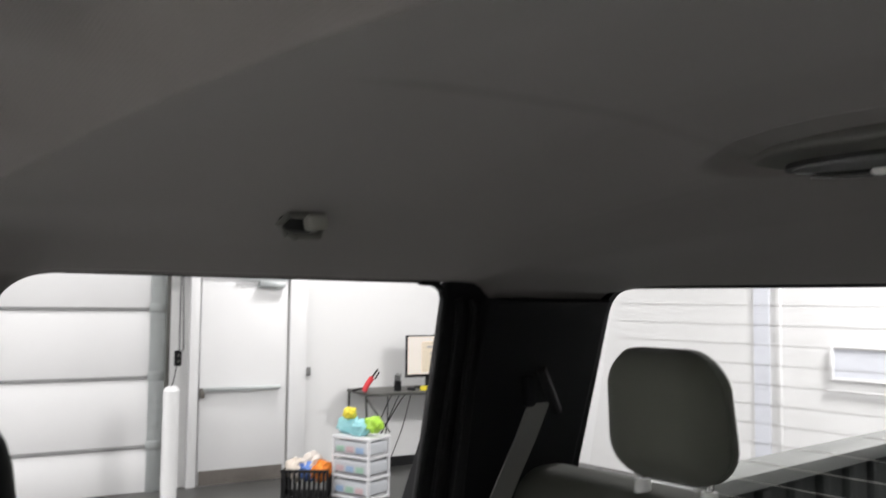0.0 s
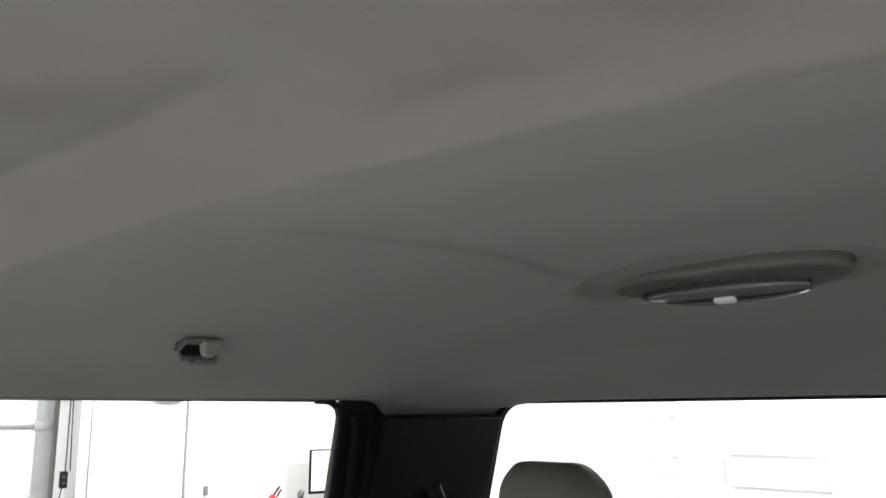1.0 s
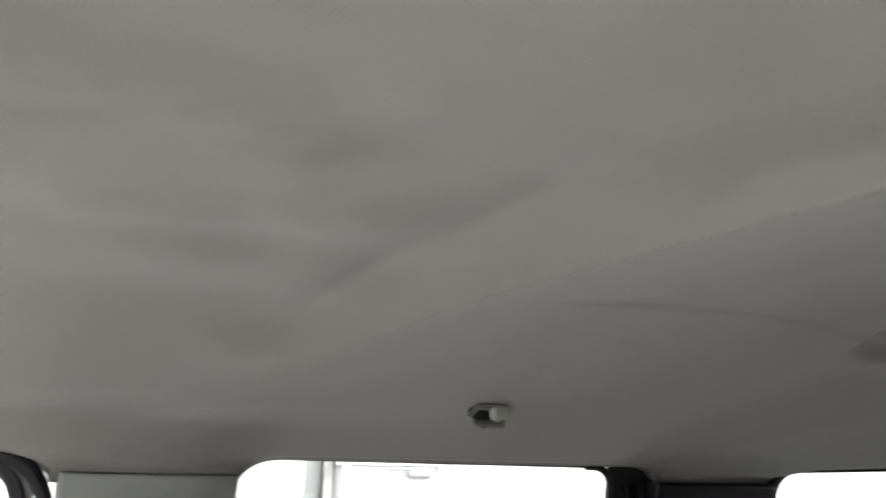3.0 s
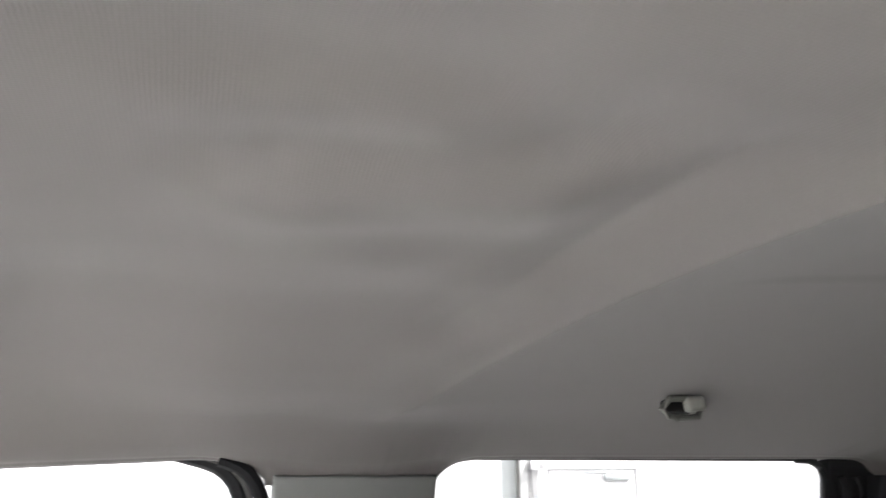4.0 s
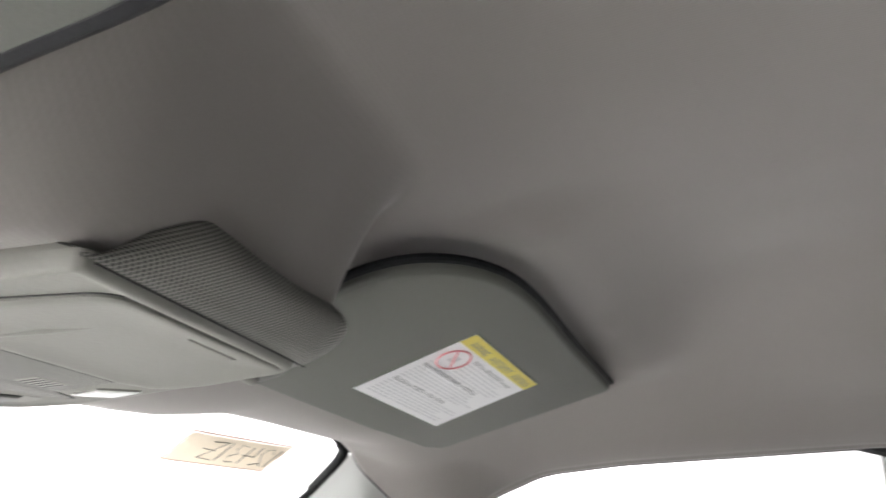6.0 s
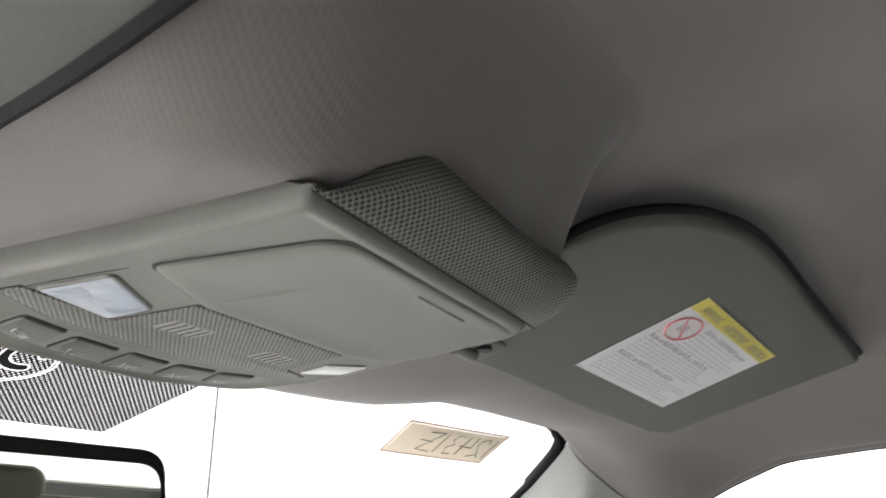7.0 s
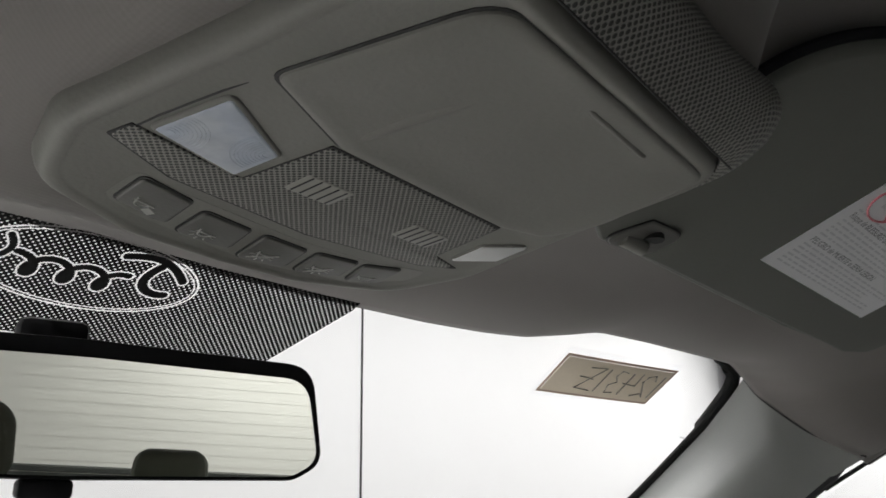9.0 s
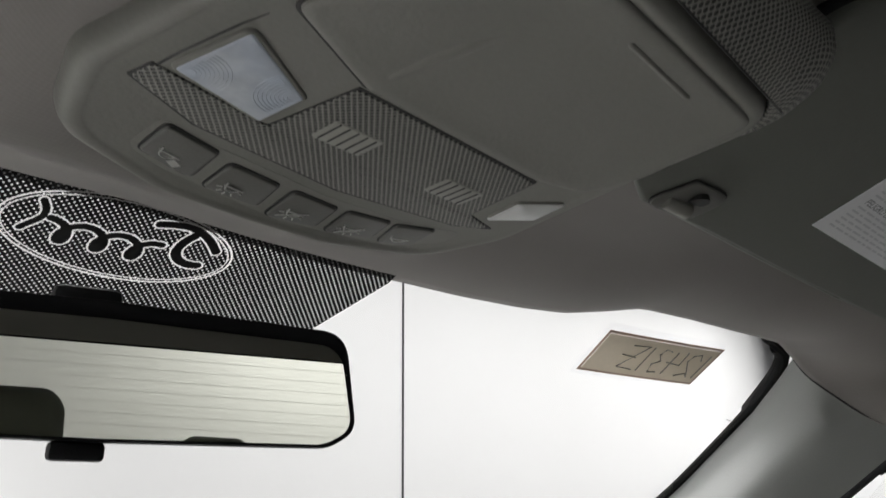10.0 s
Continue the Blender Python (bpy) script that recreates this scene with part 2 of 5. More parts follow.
def translucent(m, amount):
    """Lets light from behind shine through thin paper."""
    nt = m.node_tree
    b = nt.nodes["Principled BSDF"]
    tl = nt.nodes.new("ShaderNodeBsdfTranslucent")
    nt.links.new(b.inputs["Base Color"].links[0].from_socket, tl.inputs["Color"])
    mix = nt.nodes.new("ShaderNodeMixShader")
    mix.inputs[0].default_value = amount
    nt.links.new(b.outputs[0], mix.inputs[1])
    nt.links.new(tl.outputs[0], mix.inputs[2])
    nt.links.new(mix.outputs[0], nt.nodes["Material Output"].inputs["Surface"])


translucent(TAN_PAPER, 0.034)
TAN_EDGE = material("tan_sticker_border", (0.46, 0.33, 0.25), rough=0.7, grain=0.06)
translucent(TAN_EDGE, 0.014)
PEN = material("pencil_grey", (0.24, 0.22, 0.18), rough=0.7, grain=0.1)
# the pale blotches paint bright reflection streaks into the lens colour
LENS = material("lamp_lens", (0.50, 0.55, 0.64), rough=0.35, grain=0.5, grain_scale=60, stain_or_glint=0.95, blotch_scale=48, spec=0.5, dirt_or_glint=(0.92, 0.95, 1.0))
LENS_WHITE = material("lamp_lens_clear", (0.93, 0.94, 0.92), rough=0.15, grain=0.02, spec=0.6)
LENS_DARK = material("smoky_lens", (0.10, 0.10, 0.10), rough=0.2, grain=0.08, grain_scale=60, spec=0.5)
TAPE = glass_material("clear_tape", (0.96, 0.96, 0.97))
BLUE_STRIP = material("pale_blue_paint", (0.69, 0.71, 0.77), rough=0.5, grain=0.02, stain_or_glint=0.05)
BED_GREY = material("bed_rail_grey", (0.30, 0.31, 0.30), rough=0.65, grain=0.06, stain_or_glint=0.1)
BED_DARK = material("bed_liner", (0.05, 0.055, 0.055), rough=0.7, grain=0.15, grain_scale=120, bump=0.3)
PAINT = material("body_paint", (0.72, 0.72, 0.72), rough=0.25, grain=0.02, spec=0.6)


# ---------------------------------------------------------------- mesh helpers
def part(name, bm, mat, parent=None, label="", smooth=True):
    me = bpy.data.meshes.new(name)
    bmesh.ops.recalc_face_normals(bm, faces=bm.faces)
    bm.to_mesh(me)
    bm.free()
    if smooth:
        for p in me.polygons:
            p.use_smooth = True
        me.set_sharp_from_angle(angle=radians(35))
    me.materials.append(mat)
    ob = new(name, me)
    if parent is not None:
        ob.parent = parent
    if label:
        ob["label"] = label
    return ob


def thing(name, label, category, group="", at=(0, 0, 0)):
    ob = new(name)
    ob.empty_display_size = 0.05
    ob.location = at
    return tagged(ob, label, category, group)


def box(bm, c, size, bevel=0.0, m=None, seg=2):
    r = bmesh.ops.create_cube(bm, size=1.0)
    vs = r["verts"]
    bmesh.ops.scale(bm, vec=size, verts=vs)
    if bevel:
        es = {e for v in vs for e in v.link_edges}
        rb = bmesh.ops.bevel(bm, geom=list(es), offset=bevel, segments=seg, profile=0.5, affect="EDGES")
        vs = list({v for f in rb["faces"] for v in f.verts} | {v for v in vs if v.is_valid})
    bmesh.ops.translate(bm, vec=c, verts=vs)
    if m is not None:
        bmesh.ops.transform(bm, matrix=m, verts=vs)
    return vs


def boxed(c, size, bevel=0.0, m=None, seg=2):
    bm = bmesh.new()
    box(bm, c, size, bevel, m, seg)
    return bm


def cyl(bm, p0, p1, r0, r1=None, seg=20):
    p0, p1 = Vector(p0), Vector(p1)
    d = p1 - p0
    m = Matrix.Translation((p0 + p1) / 2) @ d.to_track_quat("Z", "Y").to_matrix().to_4x4()
    return bmesh.ops.create_cone(bm, cap_ends=True, segments=seg, radius1=r0, radius2=r0 if r1 is None else r1, depth=d.length, matrix=m)["verts"]


def tube(bm, pts, r, seg=8, closed=False):
    pts = [Vector(p) for p in pts]
    n = len(pts)
    rings = []
    for i, p in enumerate(pts):
        a = pts[(i - 1) % n] if closed or i else pts[0]
        b = pts[(i + 1) % n] if closed or i < n - 1 else pts[-1]
        d = (b - a).normalized()
        q = d.to_track_quat("Z", "Y")
        rings.append([bm.verts.new(p + q @ Vector((r * math.cos(k * 2 * math.pi / seg), r * math.sin(k * 2 * math.pi / seg), 0))) for k in range(seg)])
    for i in range(n if closed else n - 1):
        a, b = rings[i], rings[(i + 1) % n]
        # keep neighbouring rings from twisting
        k0 = min(range(seg), key=lambda k: (b[k].co - a[0].co).length)
        for k in range(seg):
            bm.faces.new((a[k], a[(k + 1) % seg], b[(k0 + k + 1) % seg], b[(k0 + k) % seg]))
    if not closed:
        bm.faces.new(rings[0])
        bm.faces.new(rings[-1])


def plate(outline, zs, thick, bevel=0.0, seg=3):
    """A slab over a plan outline; zs(x, y) is its lower face, thick its height."""
    bm = bmesh.new()
    lo = [bm.verts.new((x, y, 0)) for x, y in outline]
    f = bm.faces.new(lo)
    r = bmesh.ops.extrude_face_region(bm, geom=[f])
    top = [v for v in r["geom"] if isinstance(v, bmesh.types.BMVert)]
    bmesh.ops.translate(bm, vec=(0, 0, thick), verts=top)
    if bevel:
        es = [e for e in bm.edges if abs(e.verts[0].co.z - e.verts[1].co.z) < 1e-6]
        bmesh.ops.bevel(bm, geom=es, offset=bevel, segments=seg, profile=0.5, affect="EDGES")
    for v in bm.verts:
        v.co.z += zs(v.co.x, v.co.y)
    return bm


def rounded(pts, radii, n=6):
    """A closed plan outline with rounded corners."""
    out = []
    k = len(pts)
    for i in range(k):
        p, a, b = Vector(pts[i]), Vector(pts[i - 1]), Vector(pts[(i + 1) % k])
        r = radii[i] if isinstance(radii, (list, tuple)) else radii
        if r <= 0:
            out.append(tuple(p))
            continue
        u, v = (a - p).normalized(), (b - p).normalized()
        half = u.angle(v) / 2
        d = min(r / math.tan(half), 0.48 * (a - p).length, 0.48 * (b - p).length)
        s, e = p + u * d, p + v * d
        for j in range(n + 1):
            w = j / n
            out.append(tuple((1 - w) ** 2 * s + 2 * w * (1 - w) * p + w * w * e))
    return out


def glide(pts, n=6):
    """A smooth run of points through the given ones."""
    p = [Vector(q) for q in pts]
    p = [p[0] * 2 - p[1]] + p + [p[-1] * 2 - p[-2]]
    out = []
    for a, b, c, d in zip(p, p[1:], p[2:], p[3:]):
        for k in range(n):
            t = k / n
            out.append((b * 2 + (c - a) * t + (a * 2 - b * 5 + c * 4 - d) * t ** 2 + (b * 3 - a - c * 3 + d) * t ** 3) / 2)
    return [tuple(q) for q in out + [p[-2]]]


def lerp_table(x, xs, ys):
    return float(np.interp(x, xs, ys))


def smooth01(t):
    t = min(max(t, 0.0), 1.0)
    return t * t * (3 - 2 * t)


# ---------------------------------------------------------------- headliner
XS_F = [0.0, 0.10, 0.183, 0.25, 0.307, 0.35, 0.388, 0.413, 0.47, 0.59, 0.62, 0.632, 0.6405, 0.6485, 0.6635, 0.690, 0.70]
YS_F = [0.879, 0.881, 0.874, 0.866, 0.856, 0.844, 0.825, 0.811, 0.797, 0.769, 0.772, 0.771, 0.764, 0.745, 0.7255, 0.702, 0.695]
ZS_F = [1.904, 1.902, 1.901, 1.900, 1.900, 1.901, 1.906, 1.910, 1.908, 1.901, 1.8945, 1.889, 1.874, 1.854, 1.8355, 1.820, 1.816]
Y_C = [-1.0, -0.9, -0.75, -0.62, -0.4, -0.2, 0.0, 0.2, 0.35, 0.45, 0.55, 0.65, 0.75, 0.88]
Z_C = [1.895, 1.925, 1.972, 2.000, 2.018, 2.015, 2.014, 2.020, 2.012, 2.000, 1.974, 1.940, 1.915, 1.905]
Y_S = [-1.0, -0.66, 0.2, 0.47, 0.563, 0.624, 0.729, 0.8]
Z_S = [1.895, 1.904, 1.901, 1.888, 1.879, 1.856, 1.802, 1.77]
HALF = 0.70
SWELL_X, SWELL_Y = [0.15, 0.18, 0.206, 0.244, 0.30, 0.59], [0.52, 0.488, 0.474, 0.462, 0.455, 0.434]
RIB_X = [0.150, 0.165, 0.25, 0.33, 0.36, 0.49, 0.535, 0.60, 0.66]
RIB_Z = [0.0, 0.0, 0.35, 1.0, 0.95, 0.05, 0.0, 0.45, 0.0]
# folds: place across, drift with y, from, to, depth
FOLDS = ((0.042, 0.0, 0.04, 0.28, 0.0040), (0.082, 0.24, -0.03, 0.26, 0.0046), (0.160, -0.05, 0.05, 0.24, 0.0018), (0.216, 0.0, 0.03, 0.18, 0.0022), (0.375, 0.1, -0.10, 0.08, 0.0030), (-0.10, 0.1, -0.06, 0.15, 0.0020), (-0.30, 0.1, -0.12, 0.15, 0.0030))


def crease_y(x):
    x = min(max(x, -0.56), 0.58)
    return -0.1007 + 0.0202 * x + 0.1226 * (math.hypot(x, 0.08) - 0.08) + 0.153 * abs(x) ** 3


def crease_z(x):
    return 1.9802 + 0.0493 * min(max(x, -0.2), 0.6) - 0.2578 * x * x


def soft_table(y, xs, ys, w=0.03):
    return (lerp_table(y - w, xs, ys) + 2 * lerp_table(y, xs, ys) + lerp_table(y + w, xs, ys)) / 4


def roof(x, y):
    """Height of the headliner's lower face, before the overhead console's pedestal."""
    u = abs(x) / HALF
    zc, zs = soft_table(y, Y_C, Z_C), soft_table(y, Y_S, Z_S, 0.02)
    p = 2.0 + 5.0 * smooth01((y - 0.15) / 0.27)
    if y < -0.75:
        p = 2.0 + 3.0 * smooth01((-0.75 - y) / 0.22)
    z = zc - (zc - zs) * u ** p
    # the cloth hangs down to a sharp crease across the cab
    yc = crease_y(x)
    fade = smooth01((0.63 - abs(x)) / 0.12)
    zc0 = soft_table(yc, Y_C, Z_C)
    zs0 = soft_table(yc, Y_S, Z_S, 0.02)
    drop = max(zc0 - (zc0 - zs0) * u ** 2.0 - crease_z(x), 0.006) * fade
    wide = 0.062 + 0.030 * math.exp(-((x - 0.17) / 0.12) ** 2)
    if y < yc:
        z -= drop * math.exp((y - yc) / 0.15)
    else:
        z -= drop * (0.26 * math.exp((yc - y) / 0.012) + 0.74 * math.exp((yc - y) / wide))
    # uneven folds pressed into the cloth ahead of the crease
    for xf, drift, y0, y1, h in FOLDS:
        d = x - xf - drift * y
        gate = smooth01((y - max(y0, yc + 0.004)) / 0.06) * smooth01((y1 - y) / 0.10)
        z -= 2.6 * h * gate * math.tanh(d / 0.025) * math.exp(-(d / 0.075) ** 2)
    # broad ribs pressed along the cab over the front door
    gate = smooth01((y - yc - 0.01) / 0.10) * smooth01((0.46 - y) / 0.16)
    z += 0.0100 * gate * soft_table(x - 0.28 * (y - 0.12), RIB_X, RIB_Z, 0.012)
    # lit swelling along the crease, a hollow beyond it and a thin one over the driver's half
    if y > yc:
        dy = y - yc
        gx = smooth01((x + 0.03) / 0.08) * smooth01((0.27 - x) / 0.09)
        z += 0.0105 * gx * smooth01((dy - 0.010) / 0.050) * math.exp(-max(dy - 0.055, 0) / 0.05)
        for off, w, reach, h, gx in ((0.068, 0.018, 0.04, 0.0034, smooth01((x - 0.17) / 0.05) * smooth01((0.42 - x) / 0.08)),
                                     (0.022, 0.013, 0.03, 0.0032, smooth01(-x / 0.05) * smooth01((x + 0.45) / 0.15))):
            q = dy - off
            z -= h * gx * math.exp(-(q / reach) ** 2) * math.tanh(q / w) * smooth01(dy / 0.012)
    # the cloth bulges against the visors' rear edges
    q = y - lerp_table(abs(x), SWELL_X, SWELL_Y)
    z -= 0.013 * math.exp(-(q / 0.036) ** 2) * smooth01((abs(x) - 0.165) / 0.06) * smooth01((0.62 - abs(x)) / 0.06)
    # small pucker beside the visor
    z -= 0.003 * math.exp(-((x - 0.455) / 0.028) ** 2 - ((y - 0.450) / 0.007) ** 2)
    # flat middle field behind the crease
    if y < yc:
        g = smooth01((yc - 0.05 - y) / 0.08) * smooth01((y + 0.66) / 0.06)
        z += 0.0016 * g * smooth01((0.195 - abs(x)) / 0.010)
    return z


def pedestal(x, y, z):
    """The cloth drops round the overhead console."""
    dx, dy = abs(x) - 0.070, 0.600 - y
    k2 = smooth01((y - 0.52) / 0.05) * smooth01(x / 0.05)
    k = smooth01((y - 0.655) / 0.05) * smooth01(x / 0.05)
    d = math.hypot(max(dx, 0), max(dy, 0)) + min(max(dx, dy), 0) - 0.03 - 0.003 * k2 + 0.033 * k
    floor_z = 1.888 - 0.075 * (y - 0.56) if y < 0.77 else 1.872 + 0.26 * (y - 0.77)
    w = 1 - smooth01(d / (0.058 - 0.020 * k2 - 0.010 * k))
    return min(z, z + (floor_z - z) * w)


def headliner_z(x, y):
    z = pedestal(x, y, roof(x, y))
    # oval hollow for the rear dome lamp
    if -0.68 < y < -0.48 and abs(x - 0.0905) < 0.16:
        dx, dy = x - 0.0905, y + 0.5818
        dx, dy = dx + 0.05 * dy, dy - 0.05 * dx
        d = math.hypot(dx / 0.145, dy / 0.078)
        z += 0.012 * smooth01((1.02 - d) / 0.15)
    yf, zf = soft_table(abs(x), XS_F, YS_F, 0.004), soft_table(abs(x), XS_F, ZS_F, 0.004)
    # shallow cove between the visors and the windshield
    cove = 0.018 * smooth01((y - 0.60) / 0.09) * smooth01((yf - 0.012 - y) / 0.13) * smooth01((abs(x) - 0.13) / 0.05) * smooth01((0.56 - abs(x)) / 0.08)
    return z + cove + (zf - z) * smooth01(1 - (yf - y) / 0.10)


def rail_edge(y):
    """Lower edge of the cloth along the doors, dropping at the window corners."""
    top = soft_table(y, [-1.0, -0.66, 0.2, 0.47, 0.563, 0.624, 0.729, 0.8], [1.893, 1.898, 1.894, 1.881, 1.871, 1.846, 1.790, 1.75], 0.012)

    def corner(d, r):
        d = min(max(d, 0.0), r)
        return r - math.sqrt(max(r * r - d * d, 0.0))

    z = top
    if -0.145 < y < -0.085:
        z = top - corner(y + 0.145, 0.060) * 0.62
    elif -0.085 <= y <= 0.115:
        z = 1.866
    elif 0.115 < y < 0.20:
        z = top - corner(0.20 - y, 0.085) * 0.33
    elif -0.742 < y < -0.708:
        z = top - corner(-0.708 - y, 0.034) * 0.70
    elif y <= -0.742:
        z = 1.873
    return max(z, 1.78)


def build_headliner():
    cols = sorted({round(v, 4) for v in np.concatenate([np.arange(-0.69, 0.6901, 0.010), np.arange(-0.2, 0.2001, 0.005), np.arange(-0.69, -0.60, 0.0025), np.arange(0.60, 0.69, 0.0025)])})
    rows = sorted({round(v, 4) for v in np.concatenate([np.arange(-1.0, 0.88, 0.010), np.arange(-0.26, 0.22, 0.004), np.arange(-0.70, -0.48, 0.004), np.arange(0.44, 0.72, 0.005), [0.88]])})
    pivot = min(rows, key=lambda r: abs(r + 0.09))
    verts = []
    for r in rows:
        def at(x):
            wgt = smooth01(1 - abs(r - pivot) / 0.34)
            y = r + (crease_y(x) - pivot) * wgt
            if r > 0.6:
                yf = soft_table(min(abs(x), 0.70), XS_F, YS_F, 0.004)
                y = 0.6 + (r - 0.6) / 0.28 * (yf - 0.6)
            return y

        ye = at(0.70)
        ze = rail_edge(ye)
        drops = [max(headliner_z(0.70, ye + o) - rail_edge(ye + o) - 0.010, 0.0) for o in np.linspace(-0.07, 0.07, 9)]
        sink = min(0.8 * sum(drops) / 9, max(headliner_z(0.70, ye) - ze - 0.005, 0.0))

        def height(x):
            return headliner_z(x, at(x)) - sink * smooth01((abs(x) - 0.60) / 0.12)

        zt, z7 = height(0.69), height(0.70)
        edge = [(0.700, zt + (z7 - zt) * 0.9), (0.706, max(z7 - (z7 - ze) * 0.25, ze)), (0.711, max(z7 - (z7 - ze) * 0.6, ze)), (0.7145, ze + 0.004), (0.717, ze + 0.001), (0.720, ze), (0.736, ze - 0.001), (0.742, ze + 0.03)]
        verts += [(-x, ye, z) for x, z in reversed(edge)]
        verts += [(x, at(x), height(x)) for x in cols]
        verts += [(x, ye, z) for x, z in edge]
    n = len(cols) + 16
    faces = [(i * n + j, i * n + j + 1, (i + 1) * n + j + 1, (i + 1) * n + j) for i in range(len(rows) - 1) for j in range(n - 1)]
    me = bpy.data.meshes.new("ceiling_headliner")
    me.from_pydata(verts, [], faces)
    me.flip_normals()
    for p in me.polygons:
        p.use_smooth = True
    me.materials.append(HEADLINER)
    ob = new("ceiling_headliner", me)
    so = ob.modifiers.new("thickness", "SOLIDIFY")
    so.thickness, so.offset = 0.004, -1
    return tagged(ob, "grey knitted cloth headliner with pressed folds, moulded over the cab roof", "headliner", kind="structure")


build_headliner()


# ---------------------------------------------------------------- side rails, pillars and glass
def side_panel(name, pts, x0, x1, mat, label, category, bevel=0.008, lean=0.0):
    """An upright panel over a (y, z) outline, from x0 to x1."""
    bm = bmesh.new()
    lo = [bm.verts.new((x0 + lean * (1.9 - z), y, z)) for y, z in pts]
    f = bm.faces.new(lo)
    r = bmesh.ops.extrude_face_region(bm, geom=[f])
    bmesh.ops.translate(bm, vec=(x1 - x0, 0, 0), verts=[v for v in r["geom"] if isinstance(v, bmesh.types.BMVert)])
    if bevel:
        es = [e for e in bm.edges if len({v in lo for v in e.verts}) == 1 and e.verts[0] in lo]
        bmesh.ops.bevel(bm, geom=es, offset=bevel, segments=3, profile=0.5, affect="EDGES")
    ob = part(name, bm, mat)
    return tagged(ob, label, category, kind="structure")


for side in (1, -1):
    s0 = 0.700 * side
    # centre pillar
    side_panel("pillar_centre_trim", [(-0.086, 1.876), (0.108, 1.876), (0.104, 1.75), (0.106, 1.2), (-0.07, 1.2), (-0.074, 1.75)],
               0.703 * side, 0.74 * side, PILLAR_GREY, "light grey moulded plastic centre pillar trim", "pillar trim", 0.006)
    side_panel("pillar_rear_trim", [(-0.735, 1.875), (-1.0, 1.875), (-1.0, 1.2), (-0.66, 1.2), (-0.69, 1.55)],
               0.683 * side, 0.76 * side, BLACK, "black moulded plastic rear pillar trim", "pillar trim", 0.01, lean=0.29 * side)
    side_panel("door_frame_rear", [(-0.668, 1.892), (-0.672, 1.912), (-0.80, 1.912), (-0.80, 1.86), (-0.742, 1.86), (-0.70, 1.55), (-0.65, 1.2), (-0.56, 1.2), (-0.61, 1.55)],
               0.722 * side, 0.738 * side, BLACK, "black inner frame of the rear door beside its glass", "door frame", 0.008)
    y1 = 1.0 if side > 0 else 0.1  # the driver's door stands open
    side_panel("door_lower_panel", [(-1.0, 1.33), (y1, 1.33), (y1, 0.45), (-1.0, 0.45)], 0.70 * side, 0.86 * side, BLACK,
               "black lower door panels below the windows", "door panel", 0.01)


def surface_sheet(name, pts, mat, label, category, thick=0.004):
    bm = bmesh.new()
    f = bm.faces.new([bm.verts.new(p) for p in pts])
    r = bmesh.ops.extrude_face_region(bm, geom=[f])
    bm.normal_update()
    n = f.normal.copy()
    bmesh.ops.translate(bm, vec=n * thick, verts=[v for v in r["geom"] if isinstance(v, bmesh.types.BMVert)])
    ob = part(name, bm, mat, smooth=False)
    ob.visible_shadow = mat is not GLASS
    return tagged(ob, label, category, kind="structure")


for k, side in enumerate((1, -1)):
    surface_sheet(f"window_{2 * k + 1}", [(0.752 * side, -0.74, 1.91), (0.752 * side, -0.075, 1.91), (0.80 * side, -0.06, 1.3), (0.80 * side, -0.66, 1.3)],
                  GLASS, "clear rear door glass", "window")
    if side < 0:
        continue
    surface_sheet(f"window_{2 * k + 2}", [(0.752 * side, 0.12, 1.905), (0.752 * side, 0.57, 1.885), (0.77 * side, 0.75, 1.78), (0.81 * side, 1.25, 1.3), (0.80 * side, 0.10, 1.3)],
                  GLASS, "clear front door glass", "window")


def windshield_y(x, z):
    return 0.917 - 0.329 * x * x - (z - 1.885) * 2.03


def windshield_point(x, z, off=0.0):
    n = Vector((2 * 0.329 * x, 1.0, 2.03)).normalized()
    return Vector((x, windshield_y(x, z), z)) - n * off


def build_windshield():
    bm = bmesh.new()
    rows = []
    for z in np.linspace(1.93, 1.35, 14):
        hw = 0.70 + (1.93 - z) * 0.25
        rows.append([bm.verts.new(windshield_point(x, z, -0.006)) for x in np.linspace(-hw, hw, 25)])
    for a, b in zip(rows, rows[1:]):
        for k in range(24):
            bm.faces.new((a[k], a[k + 1], b[k + 1], b[k]))
    ob = part("window_5", bm, GLASS)
    so = ob.modifiers.new("thickness", "SOLIDIFY")
    so.thickness = 0.004
    ob.visible_shadow = False
    return tagged(ob, "clear curved windshield of the truck", "windshield", kind="structure")


build_windshield()

# rear glass with its heating wires
surface_sheet("window_6", [(-0.70, -1.02, 1.90), (0.70, -1.02, 1.90), (0.80, -1.05, 1.50), (-0.80, -1.05, 1.50)], GLASS, "rear window glass with thin heating wires", "window")


def heating_wires():
    holder = bpy.data.objects["window_6"]
    for k in range(11):
        z = 1.868 - k * 0.0285
        y = -1.0135 - (1.90 - z) * 0.075
        bm = boxed((0, y, z), (1.36 + (1.9 - z) * 0.4, 0.0006, 0.0008))
        part("heating_wire", bm, WIRE, holder)


heating_wires()

# rear cab wall under and round the glass
tagged(part("wall_rear_lower", boxed((0, -1.05, 1.02), (1.62, 0.06, 1.1), 0.01), BLACK), "black trimmed rear cab wall below the glass", "cab wall", kind="structure")


